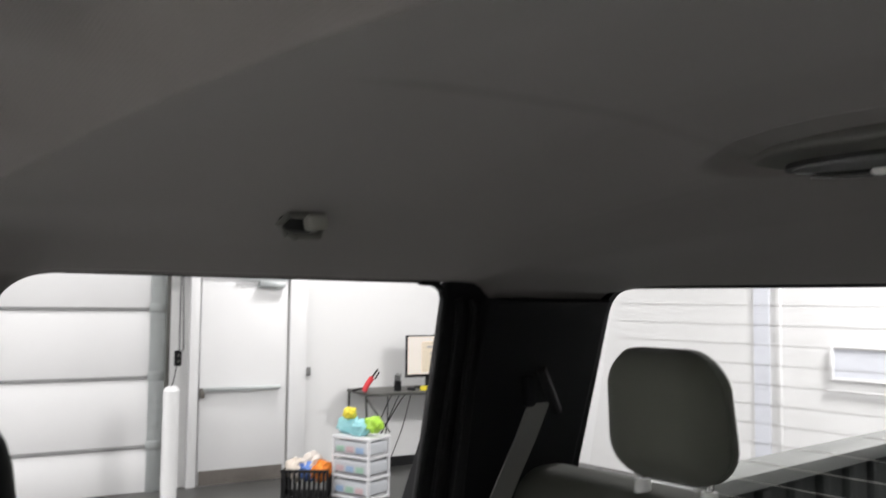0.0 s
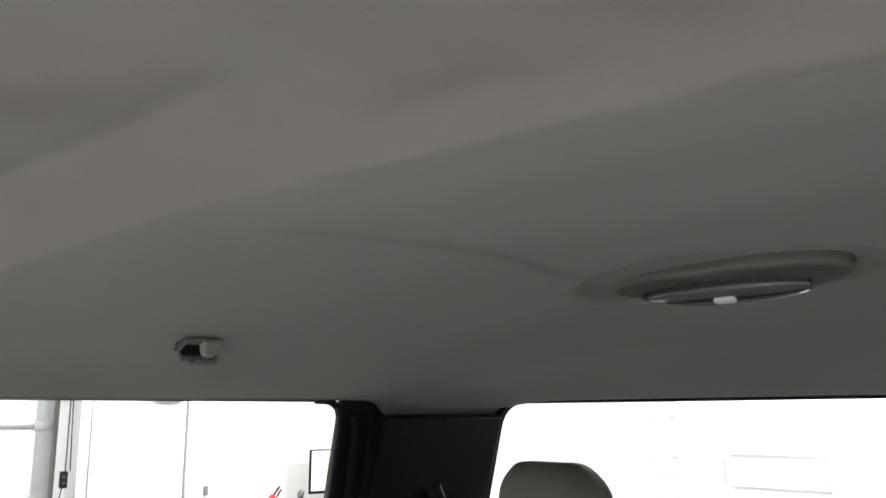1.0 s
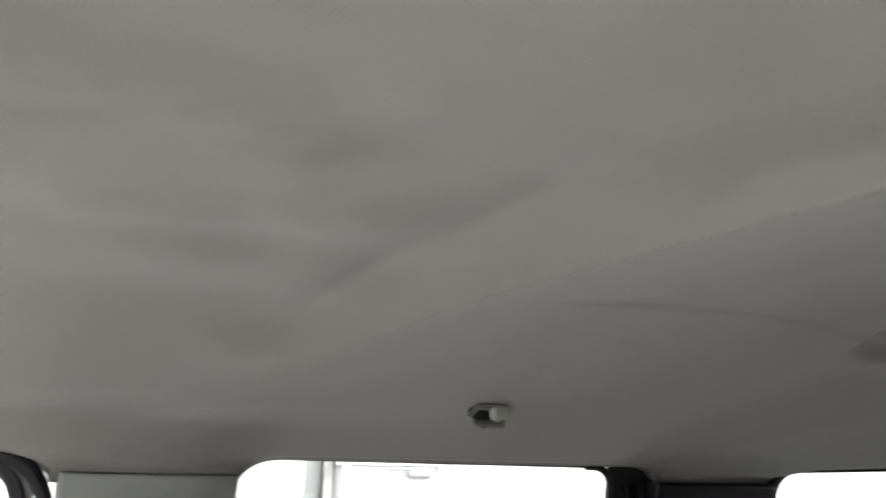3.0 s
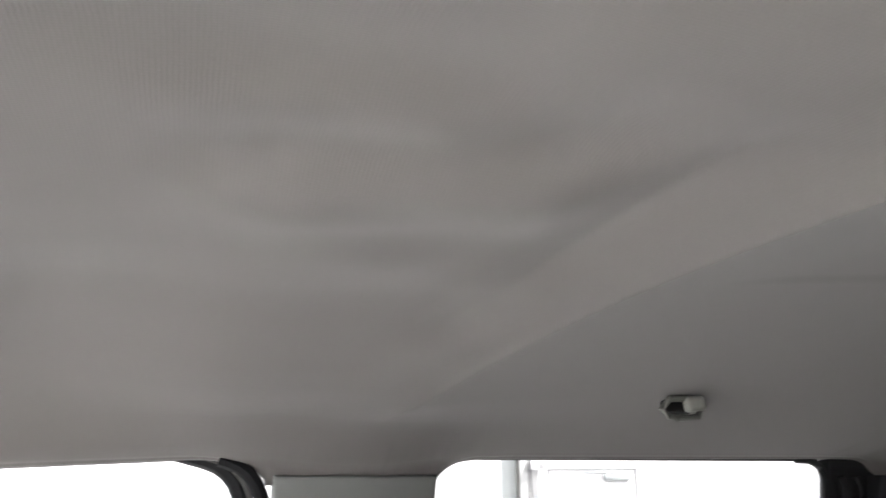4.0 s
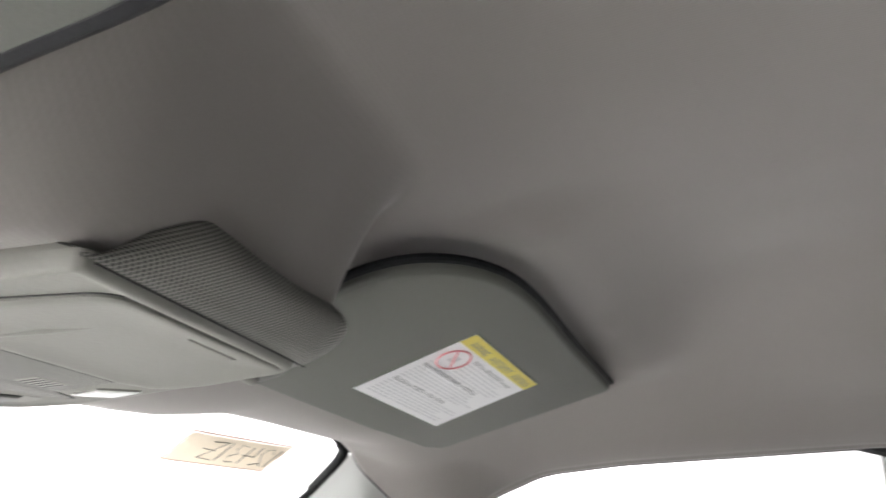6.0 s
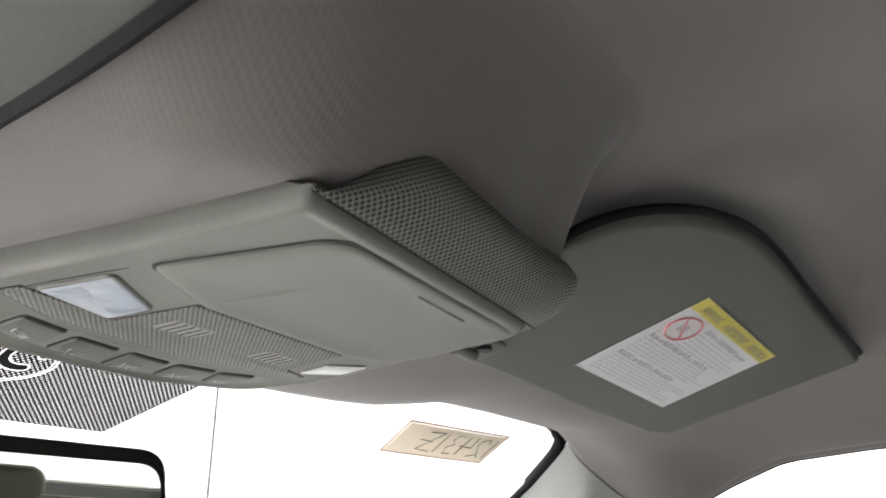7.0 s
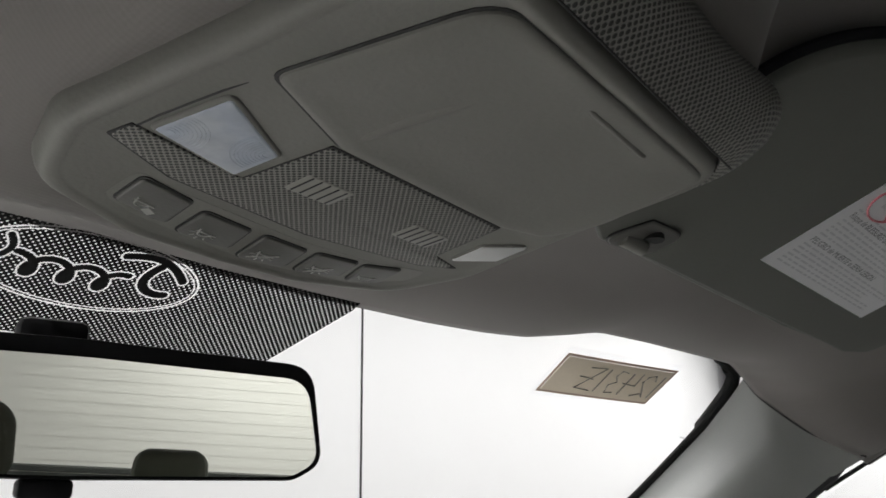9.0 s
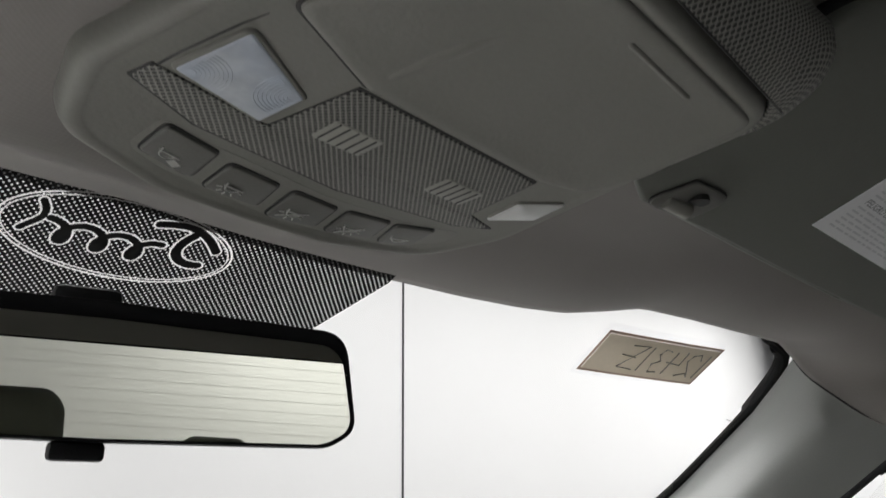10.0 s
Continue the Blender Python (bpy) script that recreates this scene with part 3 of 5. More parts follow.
def rear_surround():
    hole = rounded([(-0.70, 1.893), (0.70, 1.893), (0.786, 1.562), (-0.786, 1.562)], [0.055, 0.055, 0.03, 0.03], 9)
    rim = [(x + 0.07 * (1 if x > 0 else -1), z + (0.05 if z > 1.75 else -0.05)) for x, z in hole]
    bm = bmesh.new()
    rings = [[bm.verts.new((x, y, z)) for x, z in pts] for pts, y in ((rim, -1.004), (hole, -1.0), (hole, -1.016), (rim, -1.016))]
    n = len(hole)
    for i in range(4):
        a, b = rings[i], rings[(i + 1) % 4]
        for k in range(n):
            bm.faces.new((a[k], a[(k + 1) % n], b[(k + 1) % n], b[k]))
    return tagged(part("trim_rear_glass", bm, BLACK), "black moulded surround of the rear glass", "window surround", kind="structure")


rear_surround()

tagged(part("roof_panel", boxed((0, -0.1, 2.06), (1.60, 2.0, 0.03), 0.012), PAINT), "white painted cab roof skin", "roof", kind="structure")
tagged(part("roof_rear_header", boxed((0, -1.03, 1.975), (1.58, 0.05, 0.15), 0.01), PAINT), "white painted rear edge of the cab roof", "roof", kind="structure")
tagged(part("roof_front_header", boxed((0, 0.79, 1.995), (1.45, 0.10, 0.08), 0.01), PAINT), "white painted front edge of the cab roof", "roof", kind="structure")
for side in (1, -1):
    tagged(part("roof_side_rail", boxed((side * 0.775, -0.15, 1.985), (0.05, 1.75, 0.16), 0.012), PAINT), "white painted side edge of the cab roof", "roof", kind="structure")
tagged(part("cab_floor", boxed((0, 0.1, 0.42), (1.7, 2.4, 0.06)), BLACK), "black carpeted cab floor", "floor", kind="structure")
tagged(part("dash_panel", boxed((0, 1.28, 0.92), (1.62, 0.5, 0.95), 0.04), DASH), "grey dashboard block under the windshield", "dashboard", kind="structure")


# front pillars
def build_front_pillar(side):
    left = [(0.632, 0.772, 1.893), (0.653, 0.80, 1.875), (0.679, 0.84, 1.850), (0.727, 0.951, 1.784), (0.785, 1.10, 1.70), (0.865, 1.32, 1.52)]
    right = [(0.706, 0.690, 1.828), (0.708, 0.725, 1.796), (0.714, 0.775, 1.762), (0.724, 0.86, 1.705), (0.74, 1.0, 1.61), (0.78, 1.25, 1.42)]
    seam = [(0.632, 0.773, 1.892), (0.6405, 0.764, 1.8740), (0.6485, 0.745, 1.8540), (0.6635, 0.7255, 1.8355), (0.690, 0.702, 1.820), (0.706, 0.690, 1.813)]
    n = 13

    def cross(a, b):
        out = []
        for w in np.linspace(0, 1, n):
            w = float(w)
            ridge = min(w / 0.36, (1 - w) / 0.64)
            bulge = 0.021 * smooth01(ridge) + 0.010 * ridge
            out.append(Vector(a).lerp(Vector(b), w) + Vector((-0.75, -0.45, -0.5)) * bulge)
        return out

    def sheet(rows):
        bm = bmesh.new()
        grid = []
        for row in rows:
            row = [row[0] + Vector((0.025, 0.006, 0.008))] + row + [row[-1] + Vector((0.03, 0.02, 0.012))]
            grid.append([bm.verts.new((side * q.x, q.y, q.z)) for q in row])
        for a, b in zip(grid, grid[1:]):
            for k in range(len(a) - 1):
                bm.faces.new((a[k], a[k + 1], b[k + 1], b[k]))
        bmesh.ops.subdivide_edges(bm, edges=bm.edges[:], cuts=1, use_grid_fill=True, smooth=0.6)
        return bm

    run = [Vector(q) for q in glide(seam, 12)]
    seam_row = [run[round(k * (len(run) - 1) / (n - 1))] for k in range(n)]
    tuck = [q + Vector((0.012, 0.004, 0.012)) for q in seam_row]
    bm = sheet([tuck, [q + Vector((0.0015, 0.0005, 0)) for q in seam_row]] + [cross(a, b) for a, b in zip(left[1:], right[1:])])
    ob = tagged(part("pillar_front_trim", bm, PILLAR_GREY), "light grey moulded plastic windshield pillar trim", "pillar trim", kind="structure")
    bm = bmesh.new()
    tube(bm, [(side * (x + 0.002), y + 0.005, z + 0.003) for x, y, z in glide([(0.600, 0.780, 1.908), (0.616, 0.776, 1.9005), (0.629, 0.777, 1.8945), (0.641, 0.786, 1.885)] + left[1:], 8)], 0.0050)
    part("gasket", bm, GASKET, ob, "black gasket along the windshield")
    bm = bmesh.new()
    tube(bm, [(side * (x + 0.009), y + 0.008, z + 0.004) for x, y, z in glide([(0.616, 0.776, 1.9005), (0.629, 0.777, 1.8945), (0.641, 0.786, 1.885), (0.653, 0.80, 1.875), (0.679, 0.84, 1.850)], 8)], 0.0075)
    part("gasket", bm, GASKET, ob, "black gasket along the windshield")
    bm = bmesh.new()
    tube(bm, [(side * (x + 0.004), y + 0.003, z - 0.001) for x, y, z in right], 0.005)
    part("gasket", bm, RUBBER, ob, "black gasket along the door glass")
    bm = bmesh.new()
    tube(bm, [(side * (q.x - 0.0004), q.y, q.z) for q in run], 0.0009, 6)
    part("seam", bm, GROOVE, ob, "dark joint between cloth and pillar")
    return ob


for side in (1, -1):
    build_front_pillar(side)


# rubber seals round the door openings
def seal(side, pts, r, mat=RUBBER, label="black rubber door seal"):
    bm = bmesh.new()
    tube(bm, [(side * x, y, z) for x, y, z in pts], r)
    return tagged(part("trim_door_seal", bm, mat), label, "door seal", kind="structure")


for side in (1, -1):
    arc = [(0.27, 1.910), (0.23, 1.902), (0.20, 1.8940), (0.19, 1.891), (0.178, 1.886), (0.167, 1.878), (0.157, 1.866), (0.150, 1.85), (0.146, 1.82), (0.143, 1.7), (0.143, 1.35)]
    seal(side, [(0.716, y - 0.031, z + 0.000) for y, z in arc[2:]], 0.0085, BLACK)
    # thin grey tube paints the highlight along the black seal
    seal(side, [(0.728, y - 0.018, z + 0.000) for y, z in arc[2:]], 0.0022, BUTTON, "grey strip painting the highlight on the front door seal")
    seal(side, [(0.738, y - 0.010, z + 0.003) for y, z in arc], 0.012, BLACK)
    front = [(y, soft_table(y, [-1.0, 0.2, 0.47, 0.563, 0.624, 0.729, 0.8], [1.893, 1.894, 1.881, 1.871, 1.846, 1.790, 1.75], 0.012)) for y in np.linspace(0.19, 0.74, 24)]
    seal(side, [(0.728, y, z + 0.0012) for y, z in front], 0.0022)
    back = [(-0.62, 1.8975), (-0.64, 1.897), (-0.652, 1.893), (-0.661, 1.885), (-0.665, 1.87), (-0.655, 1.8), (-0.61, 1.55), (-0.57, 1.3)]
    seal(side, [(0.728, y, z) for y, z in back], 0.006)
    for off in (0.022, 0.050):
        seal(side, [(0.718, y - off, z - 0.012) for y, z in back[3:]], 0.006, BLACK, "black ribbed door frame trim")
    seal(side, [(0.728, y, 1.8975) for y in np.linspace(-0.63, -0.15, 12)], 0.003)


# ---------------------------------------------------------------- overhead console
CON = Matrix.Translation((0.005, 0.66, 1.8741)) @ Euler((radians(-4.32), 0, radians(3.5))).to_matrix().to_4x4()


def set_uv(ob, fn):
    me = ob.data
    uv = me.uv_layers.new(name="UVMap")
    for l in me.loops:
        uv.data[l.index].uv = fn(me.vertices[l.vertex_index].co)


def flat(h=0.0):
    return lambda x, y: h


console = thing("overhead_console", "dark grey plastic overhead console with map lamps, storage bin and buttons", "overhead console")
console.matrix_world = CON


def con_part(name, bm, mat, label="", parent=None):
    ob = part(name, bm, mat, parent or console, label)
    return ob


OUT = rounded([(-0.0905, -0.091), (-0.096, -0.03), (-0.107, 0.047), (-0.094, 0.087), (-0.045, 0.106), (0.0, 0.108), (0.045, 0.106), (0.094, 0.087), (0.107, 0.047), (0.096, -0.03), (0.0905, -0.091)],
              [0.004, 0.1, 0.03, 0.03, 0.05, 0.05, 0.05, 0.03, 0.03, 0.1, 0.020], 16)


def ring_plate(outer, z0, thick):
    """The housing: a dished slab with a raised, rounded rim."""
    bm = bmesh.new()
    levels = [(1.0, thick), (1.0, 0.010), (0.997, 0.0068), (0.990, 0.0038), (0.979, 0.0016), (0.965, 0.0004), (0.950, 0.0), (0.935, 0.0002), (0.922, 0.0007), (0.910, 0.0012)]
    rings = []
    for s, h in levels:
        rings.append([bm.verts.new((x * s, (y - 0.008) * s + 0.008, z0 + (min(h, 0.006 + 0.024 * smooth01((x + 0.09) / 0.06)) if y < -0.05 else h))) for x, y in outer])
    n = len(outer)
    for a, b in zip(rings, rings[1:]):
        for k in range(n):
            bm.faces.new((a[k], a[(k + 1) % n], b[(k + 1) % n], b[k]))
    bm.faces.new(rings[0])
    bm.faces.new(rings[-1])
    return bm


con_part("housing", ring_plate(OUT, -0.0015, 0.03), TRIM)


def inset(name, pts, radii, lo, thick, mat, label="", parent=None, bevel=0.0012, n=5):
    ob = con_part(name, plate(rounded(pts, radii, n), flat(lo), thick, bevel), mat, label, parent)
    return ob


# storage bin lid, ringed by a dark gap
BIN = [(-0.061, -0.083), (0.084, -0.084), (0.0955, -0.03), (0.088, -0.008), (0.064, -0.0012), (-0.036, -0.0010), (-0.0785, -0.016)]
BR = [0.018, 0.010, 0.05, 0.012, 0.008, 0.004, 0.005]
inset("bin_gap", [(x * 1.002, (y + 0.04) * 1.006 - 0.04) for x, y in BIN], BR, -0.0006, 0.004, GROOVE, "dark gap round the bin lid", bevel=0)


def bin_lid():
    outer = rounded(BIN, BR, 6)
    bm = bmesh.new()
    cx, cy = 0.01, -0.04
    rings = []
    for s, h in ((0.986, 0.004), (0.986, -0.0004), (0.980, -0.0014), (0.965, -0.0020), (0.93, -0.0022), (0.86, -0.0020), (0.78, -0.0014), (0.5, -0.0010)):
        rings.append([bm.verts.new((cx + (x - cx) * s, cy + (y - cy) * s, h)) for x, y in outer])
    n = len(outer)
    for a, b in zip(rings, rings[1:]):
        for k in range(n):
            bm.faces.new((a[k], a[(k + 1) % n], b[(k + 1) % n], b[k]))
    bm.faces.new(rings[0])
    bm.faces.new(rings[-1])
    return bm


lid = con_part("bin_lid", bin_lid(), TRIM, "smooth grey storage bin lid")
bm = bmesh.new()
tube(bm, [(0.002, -0.0736, 0.0004), (0.005, -0.0735, -0.0007), (0.046, -0.0728, -0.0007), (0.049, -0.0727, 0.0004)], 0.0014, 12)
con_part("finger_rib", bm, TRIM, "", lid)
bm = bmesh.new()
tube(bm, [(-0.0355, -0.004, 0.0032), (-0.0295, -0.034, 0.0030), (-0.022, -0.062, 0.0046)], 0.0050, 14)
con_part("fold_rib", bm, TRIM, "", lid)
bm = bmesh.new()
tube(bm, [(0.060, -0.0060, 0.0038), (0.074, -0.0150, 0.0030), (0.084, -0.0330, 0.0030), (0.0835, -0.058, 0.0042)], 0.0048, 14)
con_part("edge_fold", bm, TRIM, "", lid)

# perforated front field
MESH = [(-0.036, 0.0012), (0.064, 0.0008), (0.069, 0.038), (0.090, 0.0415), (0.072, 0.0505), (0.009, 0.0588), (-0.06, 0.0540), (-0.0905, 0.0425), (-0.0885, 0.0325), (-0.042, 0.0385)]
field = inset("perforated_field", MESH, [0.003, 0.003, 0.004, 0.004, 0.02, 0.03, 0.02, 0.003, 0.002, 0.003], -0.0010, 0.006, GRILLE, "diagonally perforated grey plastic field", bevel=0.0006)
set_uv(field, lambda v: (v.x, v.y))
inset("field_gap", [(x * 1.010, (y - 0.03) * 1.03 + 0.03) for x, y in MESH], 0.0008, -0.0006, 0.004, GROOVE, "dark gap round the perforated field", bevel=0)

# microphone slots
for cx, cy in ((-0.0165, 0.0265), (0.0455, 0.0285)):
    pad = inset("slot_pad", [(cx - 0.012, cy - 0.0075), (cx + 0.012, cy - 0.0080), (cx + 0.0115, cy + 0.0065), (cx - 0.0120, cy + 0.0070)], 0.002, -0.0013, 0.003, VENT, "slotted microphone vent")
    for k in range(5):
        bm = boxed((cx - 0.0088 + k * 0.0043, cy - 0.0004, -0.0012), (0.0008, 0.0118, 0.0008), 0.0002, None, 1)
        con_part("slot", bm, GROOVE, "dark slot", pad)

# map lamps
for pts, lens in (([(-0.078, 0.0005), (-0.045, 0.0168), (-0.0468, 0.037), (-0.0835, 0.0302)], LENS),
                  ([(0.0920, 0.0025), (0.0750, 0.0168), (0.0778, 0.0365), (0.0950, 0.0220)], LENS_WHITE)):
    cx, cy = sum(q[0] for q in pts) / 4, sum(q[1] for q in pts) / 4
    grow = [(cx + (x - cx) * 1.10, cy + (y - cy) * 1.12) for x, y in pts]
    lamp = inset("map_lamp", grow, 0.004, -0.0013, 0.004, TRIM, "map lamp with a clear ribbed lens")
    glass = inset("lens", pts, 0.0015, -0.0017, 0.003, lens, "pale clear lamp lens", lamp, 0.0008)
    # fine moulded rings in two corners of the lens
    for corner in (1, 3) if lens is LENS else ():
        ox, oy = (pts[corner][j] * 0.80 + (cx, cy)[j] * 0.20 for j in (0, 1))
        bm = bmesh.new()
        for r in np.arange(0.0020, 0.0125, 0.0013):
            run = []
            for a in np.linspace(0, 2 * math.pi, 49):
                x, y = ox + r * math.cos(a), oy + r * math.sin(a)
                sides = [(x - pts[k - 1][0]) * (pts[k][1] - pts[k - 1][1]) - (y - pts[k - 1][1]) * (pts[k][0] - pts[k - 1][0]) for k in range(4)]
                if min(sides) * max(sides) > 0 and min(abs(q) for q in sides) > 0.00004:
                    run.append((x, y, -0.00172))
                else:
                    if len(run) > 2:
                        tube(bm, run, 0.00015, 4)
                    run = []
            if len(run) > 2:
                tube(bm, run, 0.00015, 4)
        con_part("lens_rings", bm, lens, "", glass)

# five buttons on a curve
BTN = [[(-0.0650, 0.0795), (-0.0668, 0.0592), (-0.0428, 0.0645), (-0.0392, 0.0868)], [(-0.0320, 0.0895), (-0.0347, 0.0680), (-0.0104, 0.0704), (-0.0052, 0.0912)],
       [(0.0024, 0.0950), (-0.0027, 0.0702), (0.0212, 0.0713), (0.0266, 0.0915)], [(0.0325, 0.0921), (0.0270, 0.0702), (0.0488, 0.0665), (0.0541, 0.0843)],
       [(0.0600, 0.0860), (0.0528, 0.0668), (0.0710, 0.0592), (0.0752, 0.0774)]]
strip = [(-0.070, 0.0575), (-0.05, 0.0615), (0.01, 0.066), (0.055, 0.063), (0.083, 0.054), (0.086, 0.068), (0.066, 0.088), (0.012, 0.0975), (-0.05, 0.0885), (-0.069, 0.081)]
inset("button_strip", strip, [0.004, 0.02, 0.02, 0.02, 0.004, 0.01, 0.02, 0.03, 0.02, 0.01], -0.00036, 0.005, TRIM, "curved button strip", bevel=0)
for k, quad in enumerate(BTN):
    bx, by = sum(q[0] for q in quad) / 4, sum(q[1] for q in quad) / 4
    turn = math.degrees(math.atan2(quad[2][1] - quad[1][1], quad[2][0] - quad[1][0]))
    m = Matrix.Translation((bx, by, 0)) @ pose(0, 0, 0, 0, 0, turn)
    inset("button_gap", [(bx + (x - bx) * 1.065, by + (y - by) * 1.075) for x, y in quad], 0.0034, -0.0008, 0.0026, GROOVE, "dark gap round a button", bevel=0)
    button = inset("button", quad, 0.0030, -0.0017, 0.004, BUTTON, "dark grey push button with a pale symbol", bevel=0.0010)
    bm = bmesh.new()
    m = m @ Matrix.Translation((0.002, 0.002, 0)) @ Matrix.Diagonal((1.25, 1.25, 1.0, 1.0))
    z = -0.0017
    # pale pictogram: a lamp bowl under a line, with rays, a hand or a slash
    bowl = [(-0.003 + 0.0026 * math.cos(a), 0.0008 + 0.0026 * math.sin(a)) for a in np.linspace(0, math.pi, 9)]
    tube(bm, [m @ Vector((x, y, z)) for x, y in bowl], 0.00044, 5)
    tube(bm, [m @ Vector((-0.0066, 0.0008, z)), m @ Vector((0.0010, 0.0008, z))], 0.00046, 5)
    tube(bm, [m @ Vector((-0.0060, 0.0008, z)), m @ Vector((-0.0066, -0.0010, z))], 0.00046, 5)
    if k in (1, 2, 3):
        for a in np.linspace(0.35, math.pi - 0.35, 5):
            tube(bm, [m @ Vector((-0.003 + r * math.cos(a), 0.0010 + r * math.sin(a), z)) for r in (0.0034, 0.0052)], 0.00038, 5)
    if k == 0:
        box(bm, (0.0030, 0.0030, z), (0.0042, 0.0026, 0.0005), 0.0, m @ pose(0, 0, 0, 0, 0, 20))
    if k in (2, 3):
        tube(bm, [m @ Vector((-0.0070, 0.0060, z)), m @ Vector((0.0014, -0.0016, z))], 0.00044, 5)
    con_part("symbol", bm, ICON, "", button)


# thin joint beside the left map lamp
bm = bmesh.new()
tube(bm, [(-0.0885, 0.0440, -0.0002), (-0.0862, 0.0235, -0.0002), (-0.0818, 0.0, -0.0002), (-0.079, -0.010, 0.0002)], 0.0005, 6)
con_part("panel_joint", bm, GROOVE)


# perforated rear face under the cloth
def grille_face():
    path = [(x, -0.0925) for x in np.linspace(-0.092, 0.068, 36)]
    path += [(0.0700 + 0.0205 * math.cos(a), -0.0720 + 0.0205 * math.sin(a)) for a in np.linspace(-1.5, 0, 14)] + [(0.0912, -0.066), (0.0918, -0.060)]
    n = len(path)
    bm = bmesh.new()
    uv = bm.loops.layers.uv.new("UVMap")
    rows, spots = [], []
    run = 0.0
    for i, (x, y) in enumerate(path):
        a, b = Vector(path[max(i - 1, 0)]), Vector(path[min(i + 1, n - 1)])
        d = (b - a).normalized()
        nrm = Vector((d.y, -d.x))
        w = i / (n - 1)
        h = 0.030 * smooth01((x + 0.096) / 0.055) * (1 - 0.62 * smooth01((w - 0.84) / 0.16))
        h = max(h, 0.001)
        # the end swells into a smooth round nose
        nose = smooth01((w - 0.50) / 0.25) * (1 - 0.60 * smooth01((w - 0.88) / 0.12))
        run += (Vector(path[i]) - Vector(path[i - 1])).length * (1 + 0.35 * nose) if i else 0.0
        col, spot = [], []
        for k in np.linspace(0, 1, 9):
            out = (0.014 * k + 0.012 * math.sin(math.pi * k)) * h / 0.030
            out += nose * (0.008 * math.sqrt(1 - (1 - k) ** 2) + 0.002 * math.sin(math.pi * k) - 0.006 * k)
            col.append(bm.verts.new((x + nrm.x * out, y + nrm.y * out, 0.0008 + float(k) * h)))
            spot.append((run, float(k) * h * 1.9))
        rows.append(col)
        spots.append(spot)
    for i in range(n - 1):
        for k in range(8):
            f = bm.faces.new((rows[i][k], rows[i][k + 1], rows[i + 1][k + 1], rows[i + 1][k]))
            for loop, q in zip(f.loops, (spots[i][k], spots[i][k + 1], spots[i + 1][k + 1], spots[i + 1][k])):
                loop[uv].uv = q
    return bm


face = con_part("rear_grille", grille_face(), GRILLE_COARSE, "perforated grey plastic rear face")
so = face.modifiers.new("thickness", "SOLIDIFY")
so.thickness, so.offset = 0.002, -1
bm = bmesh.new()
tube(bm, [(x * 1.0, -0.0915 - 0.001, 0.0) for x in np.linspace(-0.086, 0.084, 14)], 0.0004)
con_part("rear_joint", bm, GROOVE)

# ---------------------------------------------------------------- sun visors
def visor_z(x, y):
    return 1.929 - 0.069 * (abs(x) - 0.373) - 0.347 * (y - 0.554)


VIS_REAR = [(0.160, 0.612), (0.152, 0.590), (0.1495, 0.573), (0.153, 0.556), (0.163, 0.539), (0.181, 0.5230), (0.207, 0.5085), (0.244, 0.4965), (0.300, 0.4885), (0.400, 0.4815), (0.500, 0.4735), (0.588, 0.4665)]
VIS_DRIVER = [(0.138, 0.645), (0.137, 0.600), (0.139, 0.550), (0.1405, 0.510), (0.146, 0.485), (0.160, 0.470), (0.190, 0.462), (0.300, 0.458), (0.400, 0.456), (0.500, 0.455), (0.588, 0.4550)]
VIS_FRONT = [(0.558, 0.640), (0.527, 0.651), (0.366, 0.664), (0.240, 0.672), (0.180, 0.678), (0.145, 0.665)]


BOSS = [(0.176, 0.676), (0.191, 0.650), (0.224, 0.646), (0.216, 0.670)]
HOLE, PIN = (0.205, 0.658), (0.205, 0.6645)


